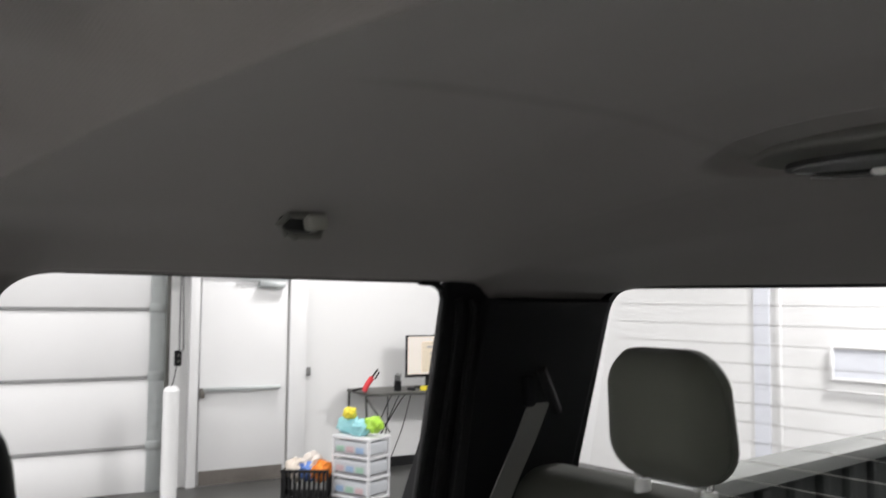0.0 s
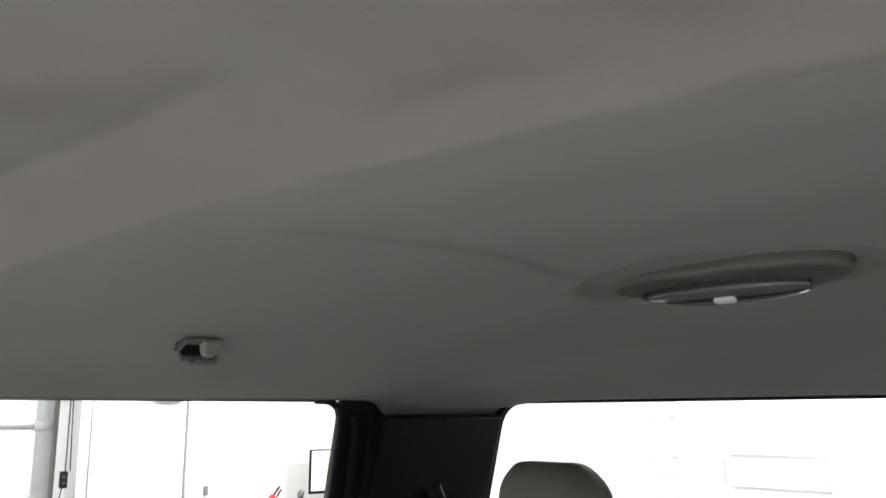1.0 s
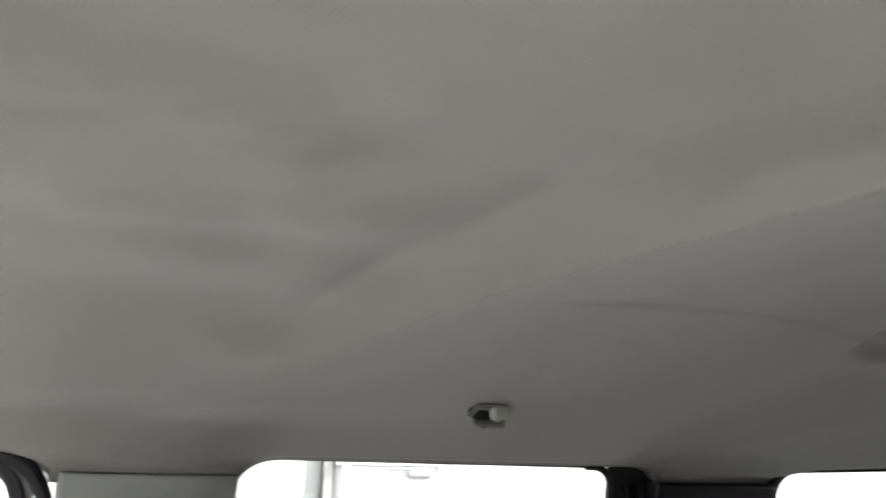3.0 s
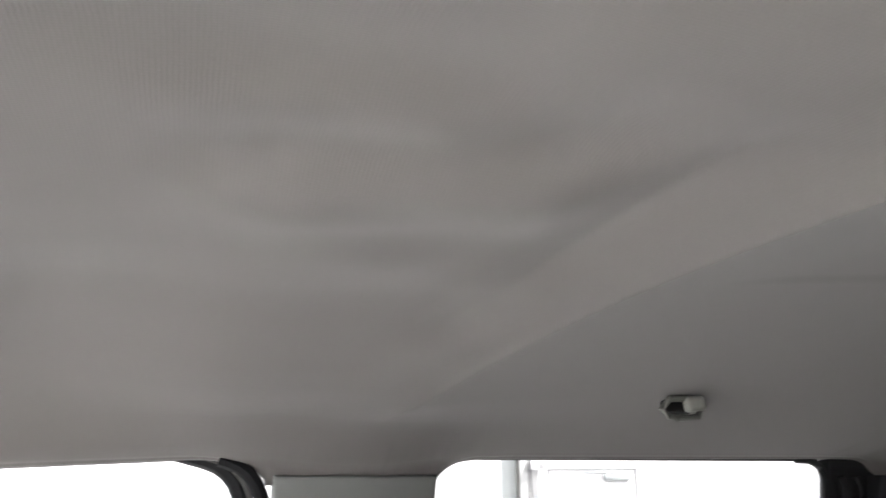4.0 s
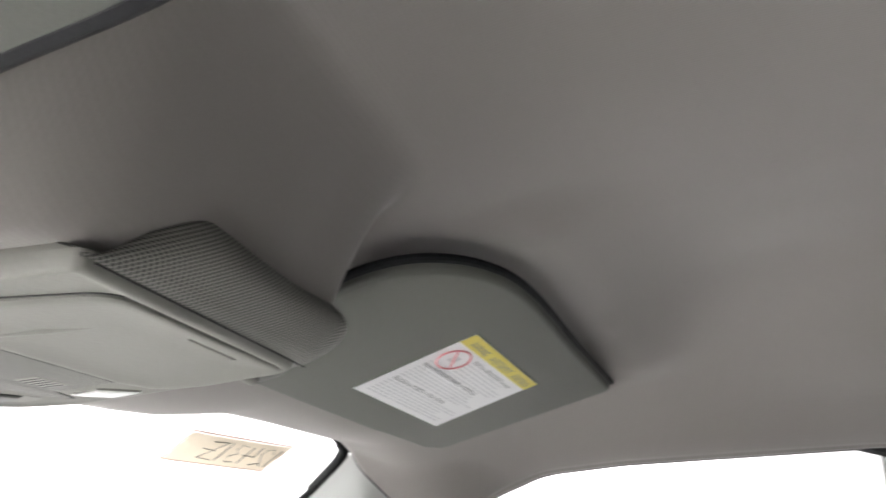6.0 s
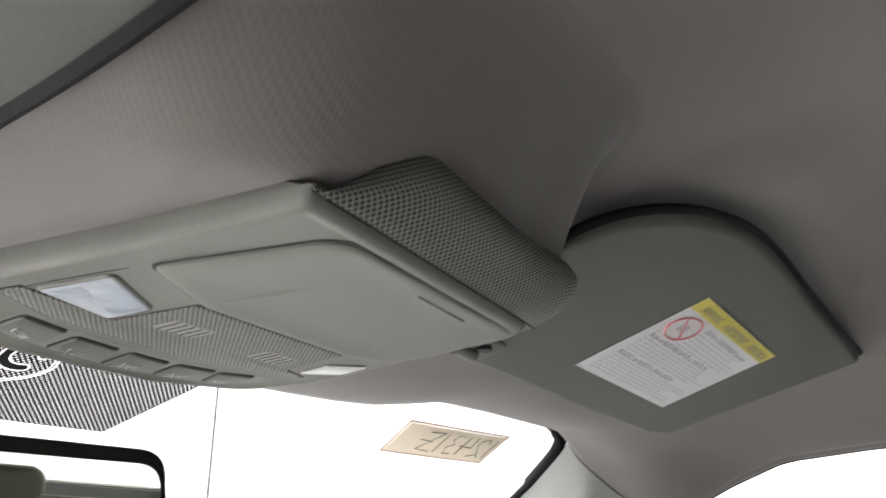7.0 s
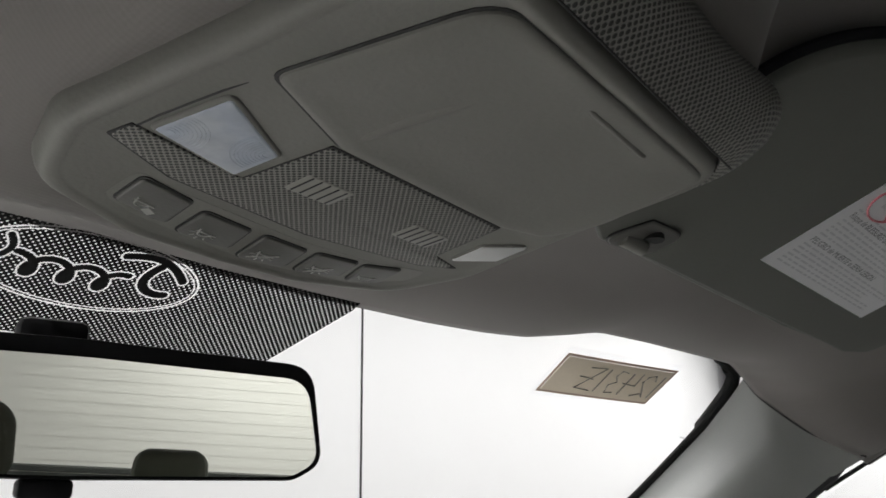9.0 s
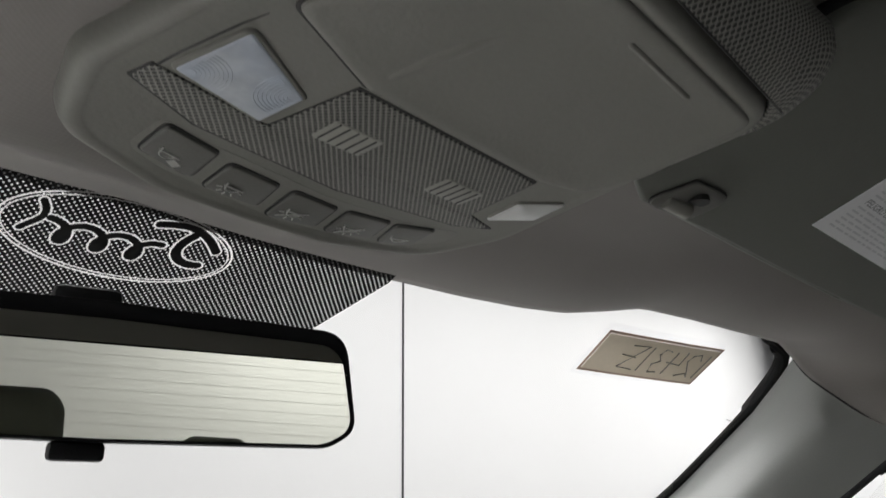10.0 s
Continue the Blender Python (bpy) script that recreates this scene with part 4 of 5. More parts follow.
def build_visor(side, label, rear, visor_z):
    """A visor board over its plan outline, with its painted gap shade, piping and inner pin."""
    base = thing("sun_visor", label, "sun visor", "sun visors")
    curve = glide(rear, 5)
    pts = [(side * x, y) for x, y in curve + VIS_FRONT]
    out = rounded(pts, [0.0] * (len(curve) - 1) + [0.012, 0.015, 0.02, 0.1, 0.1, 0.008, 0.02], 6)
    part("visor_board", plate(out, visor_z, 0.010, 0.0035, 4), VISOR_CLOTH, base)
    edge = [(side * x, y) for x, y in curve]
    bm = bmesh.new()
    # black strip stands in for the shadow gap behind the visor, wider on the driver's
    fat = 0.0032 if side > 0 else 0.0070
    tube(bm, [(x, y - fat + 0.0032, visor_z(x, y) + (0.0090 if side > 0 else 0.0075)) for x, y in edge], fat, 10)
    part("gap_shade", bm, BLACK, base, "black strip painting the shaded gap along the rear edge")
    bm = bmesh.new()
    tube(bm, [(side * x, y, visor_z(x, y) + 0.0042) for x, y in ((0.215, 0.673), (0.30, 0.668), (0.42, 0.660), (0.53, 0.650), (0.552, 0.638))], 0.003, 8)
    part("piping", bm, VISOR_CLOTH, base)
    # inner end: moulded boss, dark pin hole, pale pin
    boss = rounded([(side * x, y) for x, y in BOSS], [0.006, 0.004, 0.012, 0.008], 6)
    part("pin_boss", plate(boss, lambda x, y: visor_z(x, y) - 0.0022, 0.006, 0.0012, 3), BUTTON, base, "moulded grey pin boss")
    bm = bmesh.new()
    tube(bm, [(x, y, visor_z(x, y) - 0.0008) for x, y in boss], 0.0006, 6, closed=True)
    part("boss_joint", bm, GROOVE, base)
    bm = bmesh.new()
    hx, hy = HOLE
    cyl(bm, (side * hx, hy, visor_z(hx, hy) - 0.0032), (side * hx, hy, visor_z(hx, hy) + 0.004), 0.0062)
    part("pin_hole", bm, GROOVE, base, "dark pin hole")
    bm = bmesh.new()
    px, py = PIN
    cyl(bm, (side * (px - 0.016), py + 0.004, visor_z(px, py) - 0.0005), (side * px, py, visor_z(px, py) - 0.0035), 0.0046)
    part("hinge_pin", bm, TRIM, base, "pale grey hinge pin")
    return base


visor = build_visor(1, "dark grey cloth sun visor folded up, with a white warning label", VIS_REAR, visor_z)
build_visor(-1, "dark grey cloth sun visor hanging a little open", VIS_DRIVER, lambda x, y: 1.888 + (0.665 - y) * 0.2)


# warning label on the passenger visor: u along the yellow head, v down the sheet
LAB_O, LAB_U, LAB_V = Vector((0.293, 0.534, 0)), Vector((0.173, -0.012, 0)), Vector((0.005, 0.098, 0))


def on_label(u, v, off):
    q = LAB_O + LAB_U * u + LAB_V * v
    return Vector((q.x, q.y, visor_z(q.x, q.y) - off))


def label_patch(u0, v0, u1, v1, off, mat, name, parent, lab=""):
    bm = bmesh.new()
    a = [bm.verts.new(on_label(u, v, off)) for u, v in ((u0, v0), (u1, v0), (u1, v1), (u0, v1))]
    b = [bm.verts.new(on_label(u, v, off - 0.0003)) for u, v in ((u0, v0), (u1, v0), (u1, v1), (u0, v1))]
    bm.faces.new(a)
    bm.faces.new(b)
    for k in range(4):
        bm.faces.new((a[k], a[(k + 1) % 4], b[(k + 1) % 4], b[k]))
    return part(name, bm, mat, parent, lab, smooth=False)


sheet = label_patch(0, 0, 1, 1, 0.0006, PAPER, "warning_label", visor, "white paper warning label with yellow head")
label_patch(0, 0, 1, 0.13, 0.0009, YELLOW, "label_head", sheet, "yellow warning head")


def lettering(name, body, place, parent, mat, size, width=None):
    """Built-in font set on a surface; place(x, y) maps the text's plane into the world."""
    cu = bpy.data.curves.new(name, "FONT")
    cu.body, cu.size, cu.extrude = body, size, 0.0
    tmp = bpy.data.objects.new(name, cu)
    scene.collection.objects.link(tmp)
    dg = bpy.context.evaluated_depsgraph_get()
    me = bpy.data.meshes.new_from_object(tmp.evaluated_get(dg))
    bpy.data.objects.remove(tmp)
    xs = [v.co.x for v in me.vertices] or [0.0, 1.0]
    k = (width / (max(xs) - min(xs))) if width else 1.0
    x0 = min(xs)
    for v in me.vertices:
        v.co = place((v.co.x - x0) * k, v.co.y)
    me.materials.clear()
    me.materials.append(mat)
    ob = new(name, me)
    ob.parent = parent
    return ob


def on_label_text(u0, v0):
    return lambda x, y: on_label(u0 + x / 0.173, v0 - y / 0.098, 0.0012)


for body, u0, v0, size, width in (("WARNING", 0.07, 0.105, 0.0095, 0.036), ("AVERTISSEMENT", 0.34, 0.105, 0.0095, 0.052), ("ADVERTENCIA", 0.70, 0.105, 0.0095, 0.044)):
    lettering("head_word", body, on_label_text(u0, v0), sheet, PRINT_DARK, size, width)
for body, v0, u0, width in (("DEATH or SERIOUS INJURY can occur", 0.215, 0.30, 0.098), ("Risque de BLESSURES GRAVES ou MORTELLES", 0.475, 0.06, 0.118), ("PELIGRO de MUERTE o SERIA LESION", 0.725, 0.06, 0.105)):
    lettering("bold_line", body, on_label_text(u0, v0), sheet, PRINT_DARK, 0.0062, width)
rng = random.Random(4)
def print_line(u0, u1, v):
    """A line of print too fine to read: short bars with gaps, as one mesh."""
    bm = bmesh.new()
    u = u0
    while u < u1:
        w = rng.uniform(0.02, 0.065)
        q = [on_label(a, b, 0.0007) for a, b in ((u, v), (min(u + w, u1), v), (min(u + w, u1), v + 0.013), (u, v + 0.013))]
        lo = [bm.verts.new(p) for p in q]
        hi = [bm.verts.new(p + Vector((0, 0, 0.0003))) for p in q]
        bm.faces.new(lo)
        for k in range(4):
            bm.faces.new((lo[k], lo[(k + 1) % 4], hi[(k + 1) % 4], hi[k]))
        u += w + 0.012
    return part("text_bar", bm, PRINT_FAINT, sheet, smooth=False)


for v0, u0 in ((0.245, 0.30), (0.285, 0.30), (0.325, 0.30), (0.365, 0.30), (0.405, 0.06), (0.505, 0.06), (0.540, 0.06), (0.575, 0.06), (0.610, 0.06), (0.645, 0.06), (0.752, 0.06), (0.787, 0.06), (0.822, 0.06), (0.857, 0.06), (0.892, 0.06), (0.927, 0.06)):
    print_line(u0, rng.uniform(0.78, 0.95), v0)
# crossed-out picture: a red ring with a slash over a grey shape
bm = bmesh.new()
ring = [on_label(0.165 + 0.115 * math.cos(a), 0.285 + 0.125 * math.sin(a), 0.0012) for a in np.linspace(0, 2 * math.pi, 28, endpoint=False)]
tube(bm, ring, 0.0007, 6, closed=True)
tube(bm, [on_label(0.09, 0.20, 0.0012), on_label(0.24, 0.37, 0.0012)], 0.0006, 6)
part("red_ring", bm, RED_INK, sheet, "red crossed-out ring")
label_patch(0.13, 0.245, 0.205, 0.325, 0.0006, PRINT_FAINT, "picture", sheet)

# ---------------------------------------------------------------- rear-view mirror
MIR = Matrix.Translation((-0.024, 0.832, 1.805)) @ Euler((radians(4.6), 0, radians(-15.5))).to_matrix().to_4x4()
mirror = thing("rearview_mirror", "black framed rear-view mirror hung from the windshield", "mirror")
mirror.matrix_world = MIR


def mirror_outline(top=1.0):
    hw, hz = 0.1215, 0.0312
    pts = [(-hw, -hz * 0.60), (-hw * 0.93, hz * 0.98 * top), (0, hz * 1.06 * top), (hw * 0.93, hz * 0.98 * top), (hw, -hz * 0.60), (hw * 0.88, -hz * 0.86), (0, -hz * 0.90), (-hw * 0.88, -hz * 0.86)]
    return rounded(pts, [0.012, 0.016, 0.2, 0.016, 0.012, 0.02, 0.2, 0.02], 7)


def shell(outline, depths):
    """Rings of one outline, scaled and set at y."""
    bm = bmesh.new()
    rings = [[bm.verts.new((x * s, y, z * s2)) for x, z in outline] for s, s2, y in depths]
    n = len(outline)
    for a, b in zip(rings, rings[1:]):
        for k in range(n):
            bm.faces.new((a[k], a[(k + 1) % n], b[(k + 1) % n], b[k]))
    bm.faces.new(rings[0])
    bm.faces.new(rings[-1])
    return bm


mo = mirror_outline()
part("housing", shell(mo, [(0.968, 0.915, -0.0042), (0.976, 0.935, -0.0045), (0.992, 0.98, -0.0045), (1.0, 1.0, -0.001), (1.0, 1.0, 0.010), (0.93, 0.85, 0.026), (0.7, 0.55, 0.034)]), BLACK, mirror)
part("mirror_glass", shell(mirror_outline(0.80), [(0.970, 0.93, -0.0050), (0.970, 0.93, -0.0035)]), MIRROR, mirror, "silvered mirror glass")
bm = bmesh.new()
box(bm, (-0.006, 0.002, -0.0318), (0.022, 0.012, 0.008), 0.002)
part("dip_lever", bm, BLACK, mirror, "small black dipping lever")
bm = bmesh.new()
cyl(bm, (0, 0.03, 0.0), (0, 0.075, 0.03), 0.009, 0.012)
part("stalk", bm, BLACK, mirror)
bm = bmesh.new()
box(bm, (0, 0.078, 0.032), (0.035, 0.018, 0.04), 0.005)
part("mount", bm, BLACK, mirror)

# ---------------------------------------------------------------- printed band and sticker on the windshield
def on_glass(x, z, off=0.003):
    return windshield_point(x, z, off)


ws = bpy.data.objects["window_5"]


def frit_low(x):
    a = abs(x)
    return 1.866 + 0.002 * smooth01((0.1 - a) / 0.1) if a < 0.155 else 1.866 + (a - 0.155) / 0.028 * 0.035


# the band is one thin sheet; a plain oval badge shape is left clear or solid black in it
OVAL = (0.008, 1.8945, 0.0655, 0.0138)
SQ = 2.263
t = np.linspace(0, 1, 90)
BADGE = [
    (np.stack([-0.040 + 0.060 * t + 0.0065 * np.sin(19 * t), -0.004 + 0.0075 * np.cos(19 * t)], 1), 0.0023),
    (np.stack([0.012 + 0.040 * t, 0.0185 + 0.004 * np.sin(3.2 * t) - 0.010 * t ** 3], 1), 0.0026),
    (np.stack([0.034 - 0.006 * np.sin(3.1 * t) + 0.014 * t ** 2, 0.016 - 0.034 * t + 0.012 * t ** 4], 1), 0.0029),
    (np.stack([-0.048 + 0.004 * np.sin(4 * t), 0.014 - 0.022 * t], 1), 0.0019),
]


def printed_band():
    nx, nz = 790, 232
    xs = np.linspace(-0.183, 0.183, nx + 1)
    low = np.array([frit_low(x) for x in xs])
    w = np.linspace(0, 1, nz + 1)
    X = np.repeat(xs[:, None], nz + 1, 1)
    Z = low[:, None] + (1.9135 - low[:, None]) * w[None, :]
    n = np.array((0.0, 1.0, SQ))
    Y = 0.917 - 0.329 * X * X - (Z - 1.885) * 2.03
    nrm = np.stack([2 * 0.329 * X, np.ones_like(X), np.full_like(X, 2.03)], -1)
    nrm /= np.linalg.norm(nrm, axis=-1, keepdims=True)
    P = np.stack([X, Y, Z], -1) - nrm * 0.004
    # what each cell is: 0 dotted, 1 solid, 2 clear
    cx = (X[:-1, :-1] + X[1:, 1:]) / 2 - OVAL[0]
    cs = ((Z[:-1, :-1] + Z[1:, 1:]) / 2 - OVAL[1]) * SQ
    a, b = OVAL[2], OVAL[3] * SQ
    r = np.hypot(cx / a, cs / b) + 1e-9
    d = (r - 1) * r / np.hypot(cx / a ** 2, cs / b ** 2)
    kind = np.zeros(cx.shape, int)
    kind[(d < 0) & (d > -0.0011)] = 2
    kind[(d < -0.0024) & (d > -0.0032)] = 2
    for line, half in BADGE:
        dist = np.full(cx.shape, 1.0)
        for qx, qs in line:
            dist = np.minimum(dist, np.hypot(cx - qx, cs - qs))
        kind[(dist < half + 0.0010) & (dist >= half) & (kind != 1)] = 2
        kind[dist < half] = 1
    me = bpy.data.meshes.new("dotted_band")
    idx = np.arange((nx + 1) * (nz + 1)).reshape(nx + 1, nz + 1)
    quads = np.stack([idx[:-1, :-1], idx[1:, :-1], idx[1:, 1:], idx[:-1, 1:]], -1)
    keep = kind != 2
    me.from_pydata(P.reshape(-1, 3).tolist(), [], quads[keep].tolist())
    me.materials.append(FRIT)
    me.materials.append(INK)
    me.polygons.foreach_set("material_index", kind[keep].astype(np.int32))
    uv = me.uv_layers.new(name="UVMap")
    corner = quads[keep].reshape(-1)
    uv.data.foreach_set("uv", np.stack([X.reshape(-1)[corner], -Z.reshape(-1)[corner] * SQ], -1).astype(np.float32).reshape(-1))
    ob = new("dotted_band", me)
    ob.parent = ws
    ob["label"] = "black dotted ceramic print with a plain oval badge shape"
    return ob


band = printed_band()

# small etched mark low on the glass
bm = bmesh.new()
for k in range(3):
    q = [on_glass(0.6520 + 0.0038 * k + du, 1.8457 - 0.0005 * k + dz, 0.003) for du, dz in ((0, 0), (0.0028, -0.0004), (0.0032, -0.0012), (0.0004, -0.0008))]
    bm.faces.new([bm.verts.new(p) for p in q])
part("etched_mark", bm, PRINT_GREY, ws, "small grey etched mark", smooth=False)

# tan paper sticker under clear tape
sticker = thing("windshield_sticker", "tan paper sticker with pencilled marks, taped inside the windshield", "sticker")
SK = [(0.402, 1.8984), (0.5387, 1.8953), (0.5527, 1.8705), (0.4165, 1.8736)]


def on_sticker(u, v, off):
    a = Vector(SK[0]).lerp(Vector(SK[1]), u)
    b = Vector(SK[3]).lerp(Vector(SK[2]), u)
    q = a.lerp(b, v)
    return on_glass(q.x, q.y, off)


def sticker_patch(name, u0, v0, u1, v1, off, mat, label="", parent=None):
    bm = bmesh.new()
    n = 10
    cols = [[bm.verts.new(on_sticker(u0 + (u1 - u0) * k / n, v, off)) for v in (v0, v1)] for k in range(n + 1)]
    for a, b in zip(cols, cols[1:]):
        bm.faces.new((a[0], a[1], b[1], b[0]))
    return part(name, bm, mat, parent or sticker, label)


for edge_box in ((0, 0, 1, 0.062), (0, 0.938, 1, 1), (0, 0.062, 0.021, 0.938), (0.979, 0.062, 1, 0.938)):
    sticker_patch("border", *edge_box, 0.0045, TAN_EDGE, "brown border")
paper = sticker_patch("paper", 0.02, 0.06, 0.98, 0.94, 0.005, TAN_PAPER, "tan paper")
tape = sticker_patch("clear_tape", -0.03, -0.14, 1.0, 1.12, 0.0035, TAPE, "clear tape")
tape.visible_shadow = False
# pencilled figures, written to be read from outside, so seen from behind here
STROKES = {
    "1": [[(0.5, 0.0), (0.5, 1.0)]],
    "2": [[(0.0, 0.25), (0.3, 0.0), (0.8, 0.1), (0.9, 0.35), (0.4, 0.7), (0.0, 1.0), (0.3, 0.85), (1.0, 1.0)]],
    "4": [[(0.1, 0.0), (0.0, 0.55), (1.0, 0.5)], [(0.75, 0.05), (0.7, 1.0)]],
    "3": [[(0.1, 0.05), (0.7, 0.0), (0.9, 0.25), (0.4, 0.48), (0.95, 0.65), (0.7, 1.0), (0.0, 0.95)]],
    "7": [[(0.9, 0.05), (0.0, 0.0), (0.9, 0.95), (0.0, 1.0)], [(0.3, 0.5), (1.1, 0.45)]],
}
for digit, u, wide in (("7", 0.33, 0.15), ("1", 0.445, 0.03), ("3", 0.565, 0.09), ("4", 0.69, 0.12), ("2", 0.835, 0.11), ("1", 0.94, 0.03)):
    bm = bmesh.new()
    for line in STROKES[digit]:
        tube(bm, [on_sticker(u - (x - 0.5) * wide, 0.20 + 0.60 * v, 0.0055) for x, v in line], 0.00055, 6)
    part("pencilled_figure", bm, PEN, paper)

# ---------------------------------------------------------------- seats
def headrest(at, label, mat=CLOTH_DARK, size=(0.200, 0.09, 0.185), group="rear headrests", soft_edge=0.052):
    base = thing("headrest", label, "headrest", group, at)
    w, d, h = size
    bm = bmesh.new()
    box(bm, (0, 0, h / 2), size, soft_edge, None, 6)
    for v in bm.verts:
        k = v.co.z / h
        v.co.x *= (0.91 + 0.12 * math.sin(math.pi * min(max(k, 0), 1) ** 0.9)) * (1 - 0.07 * k)
        v.co.y += 0.02 * k + 0.012 * math.cos(v.co.x / w * math.pi) * (1 if v.co.y > 0 else 0.3)
    gussets = []
    for hand in (1, -1):
        loose, place = bmesh.new(), {}
        flank = {f for f in bm.faces if f.normal.x * hand > 0.72}
        grown = [max(flank, key=lambda f: f.normal.x * hand)]
        for f in grown:
            grown += [g for e in f.edges for g in e.link_faces if g in flank and g not in grown]
        for f in set(grown):
            for v in f.verts:
                if v not in place:
                    place[v] = loose.verts.new(v.co + Vector((0.0016 * hand, 0, 0)))
            loose.faces.new([place[v] for v in f.verts])
        gussets.append(loose)
    part("cushion", bm, mat, base)
    for loose in gussets:
        part("side_gusset", loose, CLOTH_SIDE if mat is CLOTH_DARK else mat, base, "paler smooth side panel" if mat is CLOTH_DARK else "")
    for sx in (-0.055, 0.055):
        bm = bmesh.new()
        cyl(bm, (sx, 0, -0.08), (sx, 0, 0.03), 0.0055)
        part("post", bm, CHROME, base, "bright metal post")
        bm = bmesh.new()
        cyl(bm, (sx, 0, -0.026), (sx, 0, -0.006), 0.013, 0.011)
        part("guide", bm, LENS_WHITE, base, "pale plastic guide sleeve")
    return base


def seat_back(at, size, label, group):
    base = thing("seat", label, "seat", group, at)
    bm = bmesh.new()
    box(bm, (0, 0, -size[2] / 2), size, 0.05, None, 5)
    part("backrest", bm, CLOTH_DARK, base)
    bm = bmesh.new()
    box(bm, (0, size[1] / 2 + 0.22, -size[2] + 0.05), (size[0], 0.5, 0.16), 0.05, None, 4)
    part("seat_cushion", bm, CLOTH_DARK, base)
    return base


headrest((0.05, -0.905, 1.606), "dark olive cloth centre rear headrest", CLOTH_DARK, (0.172, 0.09, 0.082), "rear headrests", 0.028)
for sx in (1, -1):
    headrest((0.506, -0.905, 1.622) if sx > 0 else (-0.39, -0.905, 1.592), "dark olive cloth rear headrest raised on metal posts")
    seat_back((sx * 0.46, -0.93, 1.60 if sx > 0 else 1.565), (0.72, 0.14, 0.72), "dark olive cloth rear seat backrest", "rear seats")
for sx in (1, -1):
    headrest((sx * 0.43, 0.008, 1.658), "black cloth front headrest", BLACK, (0.25, 0.10, 0.165), "front headrests")
    seat_back((sx * 0.43, 0.0, 1.56), (0.50, 0.13, 0.70), "black cloth front seat", "front seats")

# ---------------------------------------------------------------- garage round the truck
WO, WT, WN = Vector((8.456, -3.596, FLOOR)), Vector((-0.176, -0.984, 0)), Vector((-0.984, 0.176, 0))
WALL = Matrix(((WT.x, WN.x, 0, WO.x), (WT.y, WN.y, 0, WO.y), (0, 0, 1, WO.z), (0, 0, 0, 1)))  # along the wall, out of it, up


def wall_box(c, size, bevel=0.0):
    bm = bmesh.new()
    box(bm, c, size, bevel, WALL)
    return bm


tagged(part("floor", boxed((1.5, -1.0, FLOOR - 0.1), (18, 16, 0.2)), CONCRETE), "grey sealed concrete shop floor", "floor", kind="structure")
tagged(part("ceiling", boxed((1.5, -1.0, 4.6), (18, 16, 0.2)), WALL_WHITE), "white painted shop ceiling", "ceiling", kind="structure")
tagged(part("wall_east", wall_box((-1.0, -0.15, 2.4), (14, 0.3, 4.9)), WALL_WHITE), "white painted shop wall with the exit door", "wall", kind="structure")
tagged(part("wall_south", boxed((1.5, -8.15, 2.2), (18, 0.3, 4.9)), WALL_WHITE), "white painted shop wall behind the truck", "wall", kind="structure")
tagged(part("wall_west", boxed((-6.0, -1.0, 2.2), (0.3, 16, 4.9)), WALL_WHITE), "white painted shop wall beside the truck", "wall", kind="structure")
front_wall = tagged(part("wall_north", boxed((1.5, 4.65, 2.2), (18, 0.3, 4.9)), WALL_WHITE), "white panelled shop wall ahead of the truck", "wall", kind="structure")
part("panel_joint", boxed((3.74, 4.497, 2.2), (0.014, 0.006, 4.7)), GROOVE, front_wall, "dark upright joint between wall panels")

# truck body outside the cab: unseen hood, added to bounce light onto the headliner
tagged(part("hood_panel", boxed((0, 2.15, 1.22), (1.75, 1.5, 0.10), 0.04), PAINT), "unseen white hood added to bounce light up through the windshield", "hood", kind="structure")


# pickup bed behind the cab
def build_bed():
    bed = tagged(thing("truck_bed", "pickup bed with grey rails and ribbed dark liner", "truck bed"), kind="structure")
    for side in (1, -1):
        part("bed_rail", boxed((side * 0.90, -2.2, 1.455), (0.12, 2.0, 0.045), 0.015), BED_GREY, bed, "grey bed rail")
        part("bed_side", boxed((side * 0.92, -2.2, 1.10), (0.05, 2.0, 0.66), 0.01), BED_DARK, bed, "ribbed dark bed side")
        for k in range(12):
            part("rib", boxed((side * 0.885, -1.35 - k * 0.155, 1.14), (0.03, 0.045, 0.56), 0.01), BED_DARK, bed)
    part("bed_floor", boxed((0, -2.2, 0.78), (1.8, 2.0, 0.04)), BED_DARK, bed)
    part("tailgate", boxed((0, -3.2, 1.12), (1.75, 0.06, 0.66), 0.02), BED_DARK, bed)
    return bed


build_bed()

# ---------------------------------------------------------------- small cab fittings
# garment hook over the rear door
hook = thing("coat_hook", "grey plastic garment hook on the headliner edge", "coat hook", at=(0.512, -0.306, 1.9385))
# base blackened to paint the shadow behind the loop
bm = bmesh.new()
box(bm, (0.011, 0.000, 0.007), (0.012, 0.032, 0.016), 0.003, pose(0, 0, 0, 0, 13, 0), 2)
part("hook_shade", bm, GROOVE, hook, "black plate painting the shade behind the hook")
bm = bmesh.new()
loop = [(-0.004, y, z) for y, z in ((0.0275, 0.0000), (0.0165, 0.0115), (-0.010, 0.0125), (-0.0205, 0.0040), (-0.0165, -0.0070), (0.0085, -0.0095), (0.0190, -0.0075))]
tube(bm, loop, 0.0038, 8, closed=True)
part("hook_arm", bm, TRIM, hook, "grey plastic loop")
bm = bmesh.new()
box(bm, (-0.006, -0.0125, 0.0045), (0.014, 0.0225, 0.0165), 0.0045, pose(0, 0, 0, -8, 0, 0), 3)
part("hook_tip", bm, VENT, hook, "pale grey hook tip")

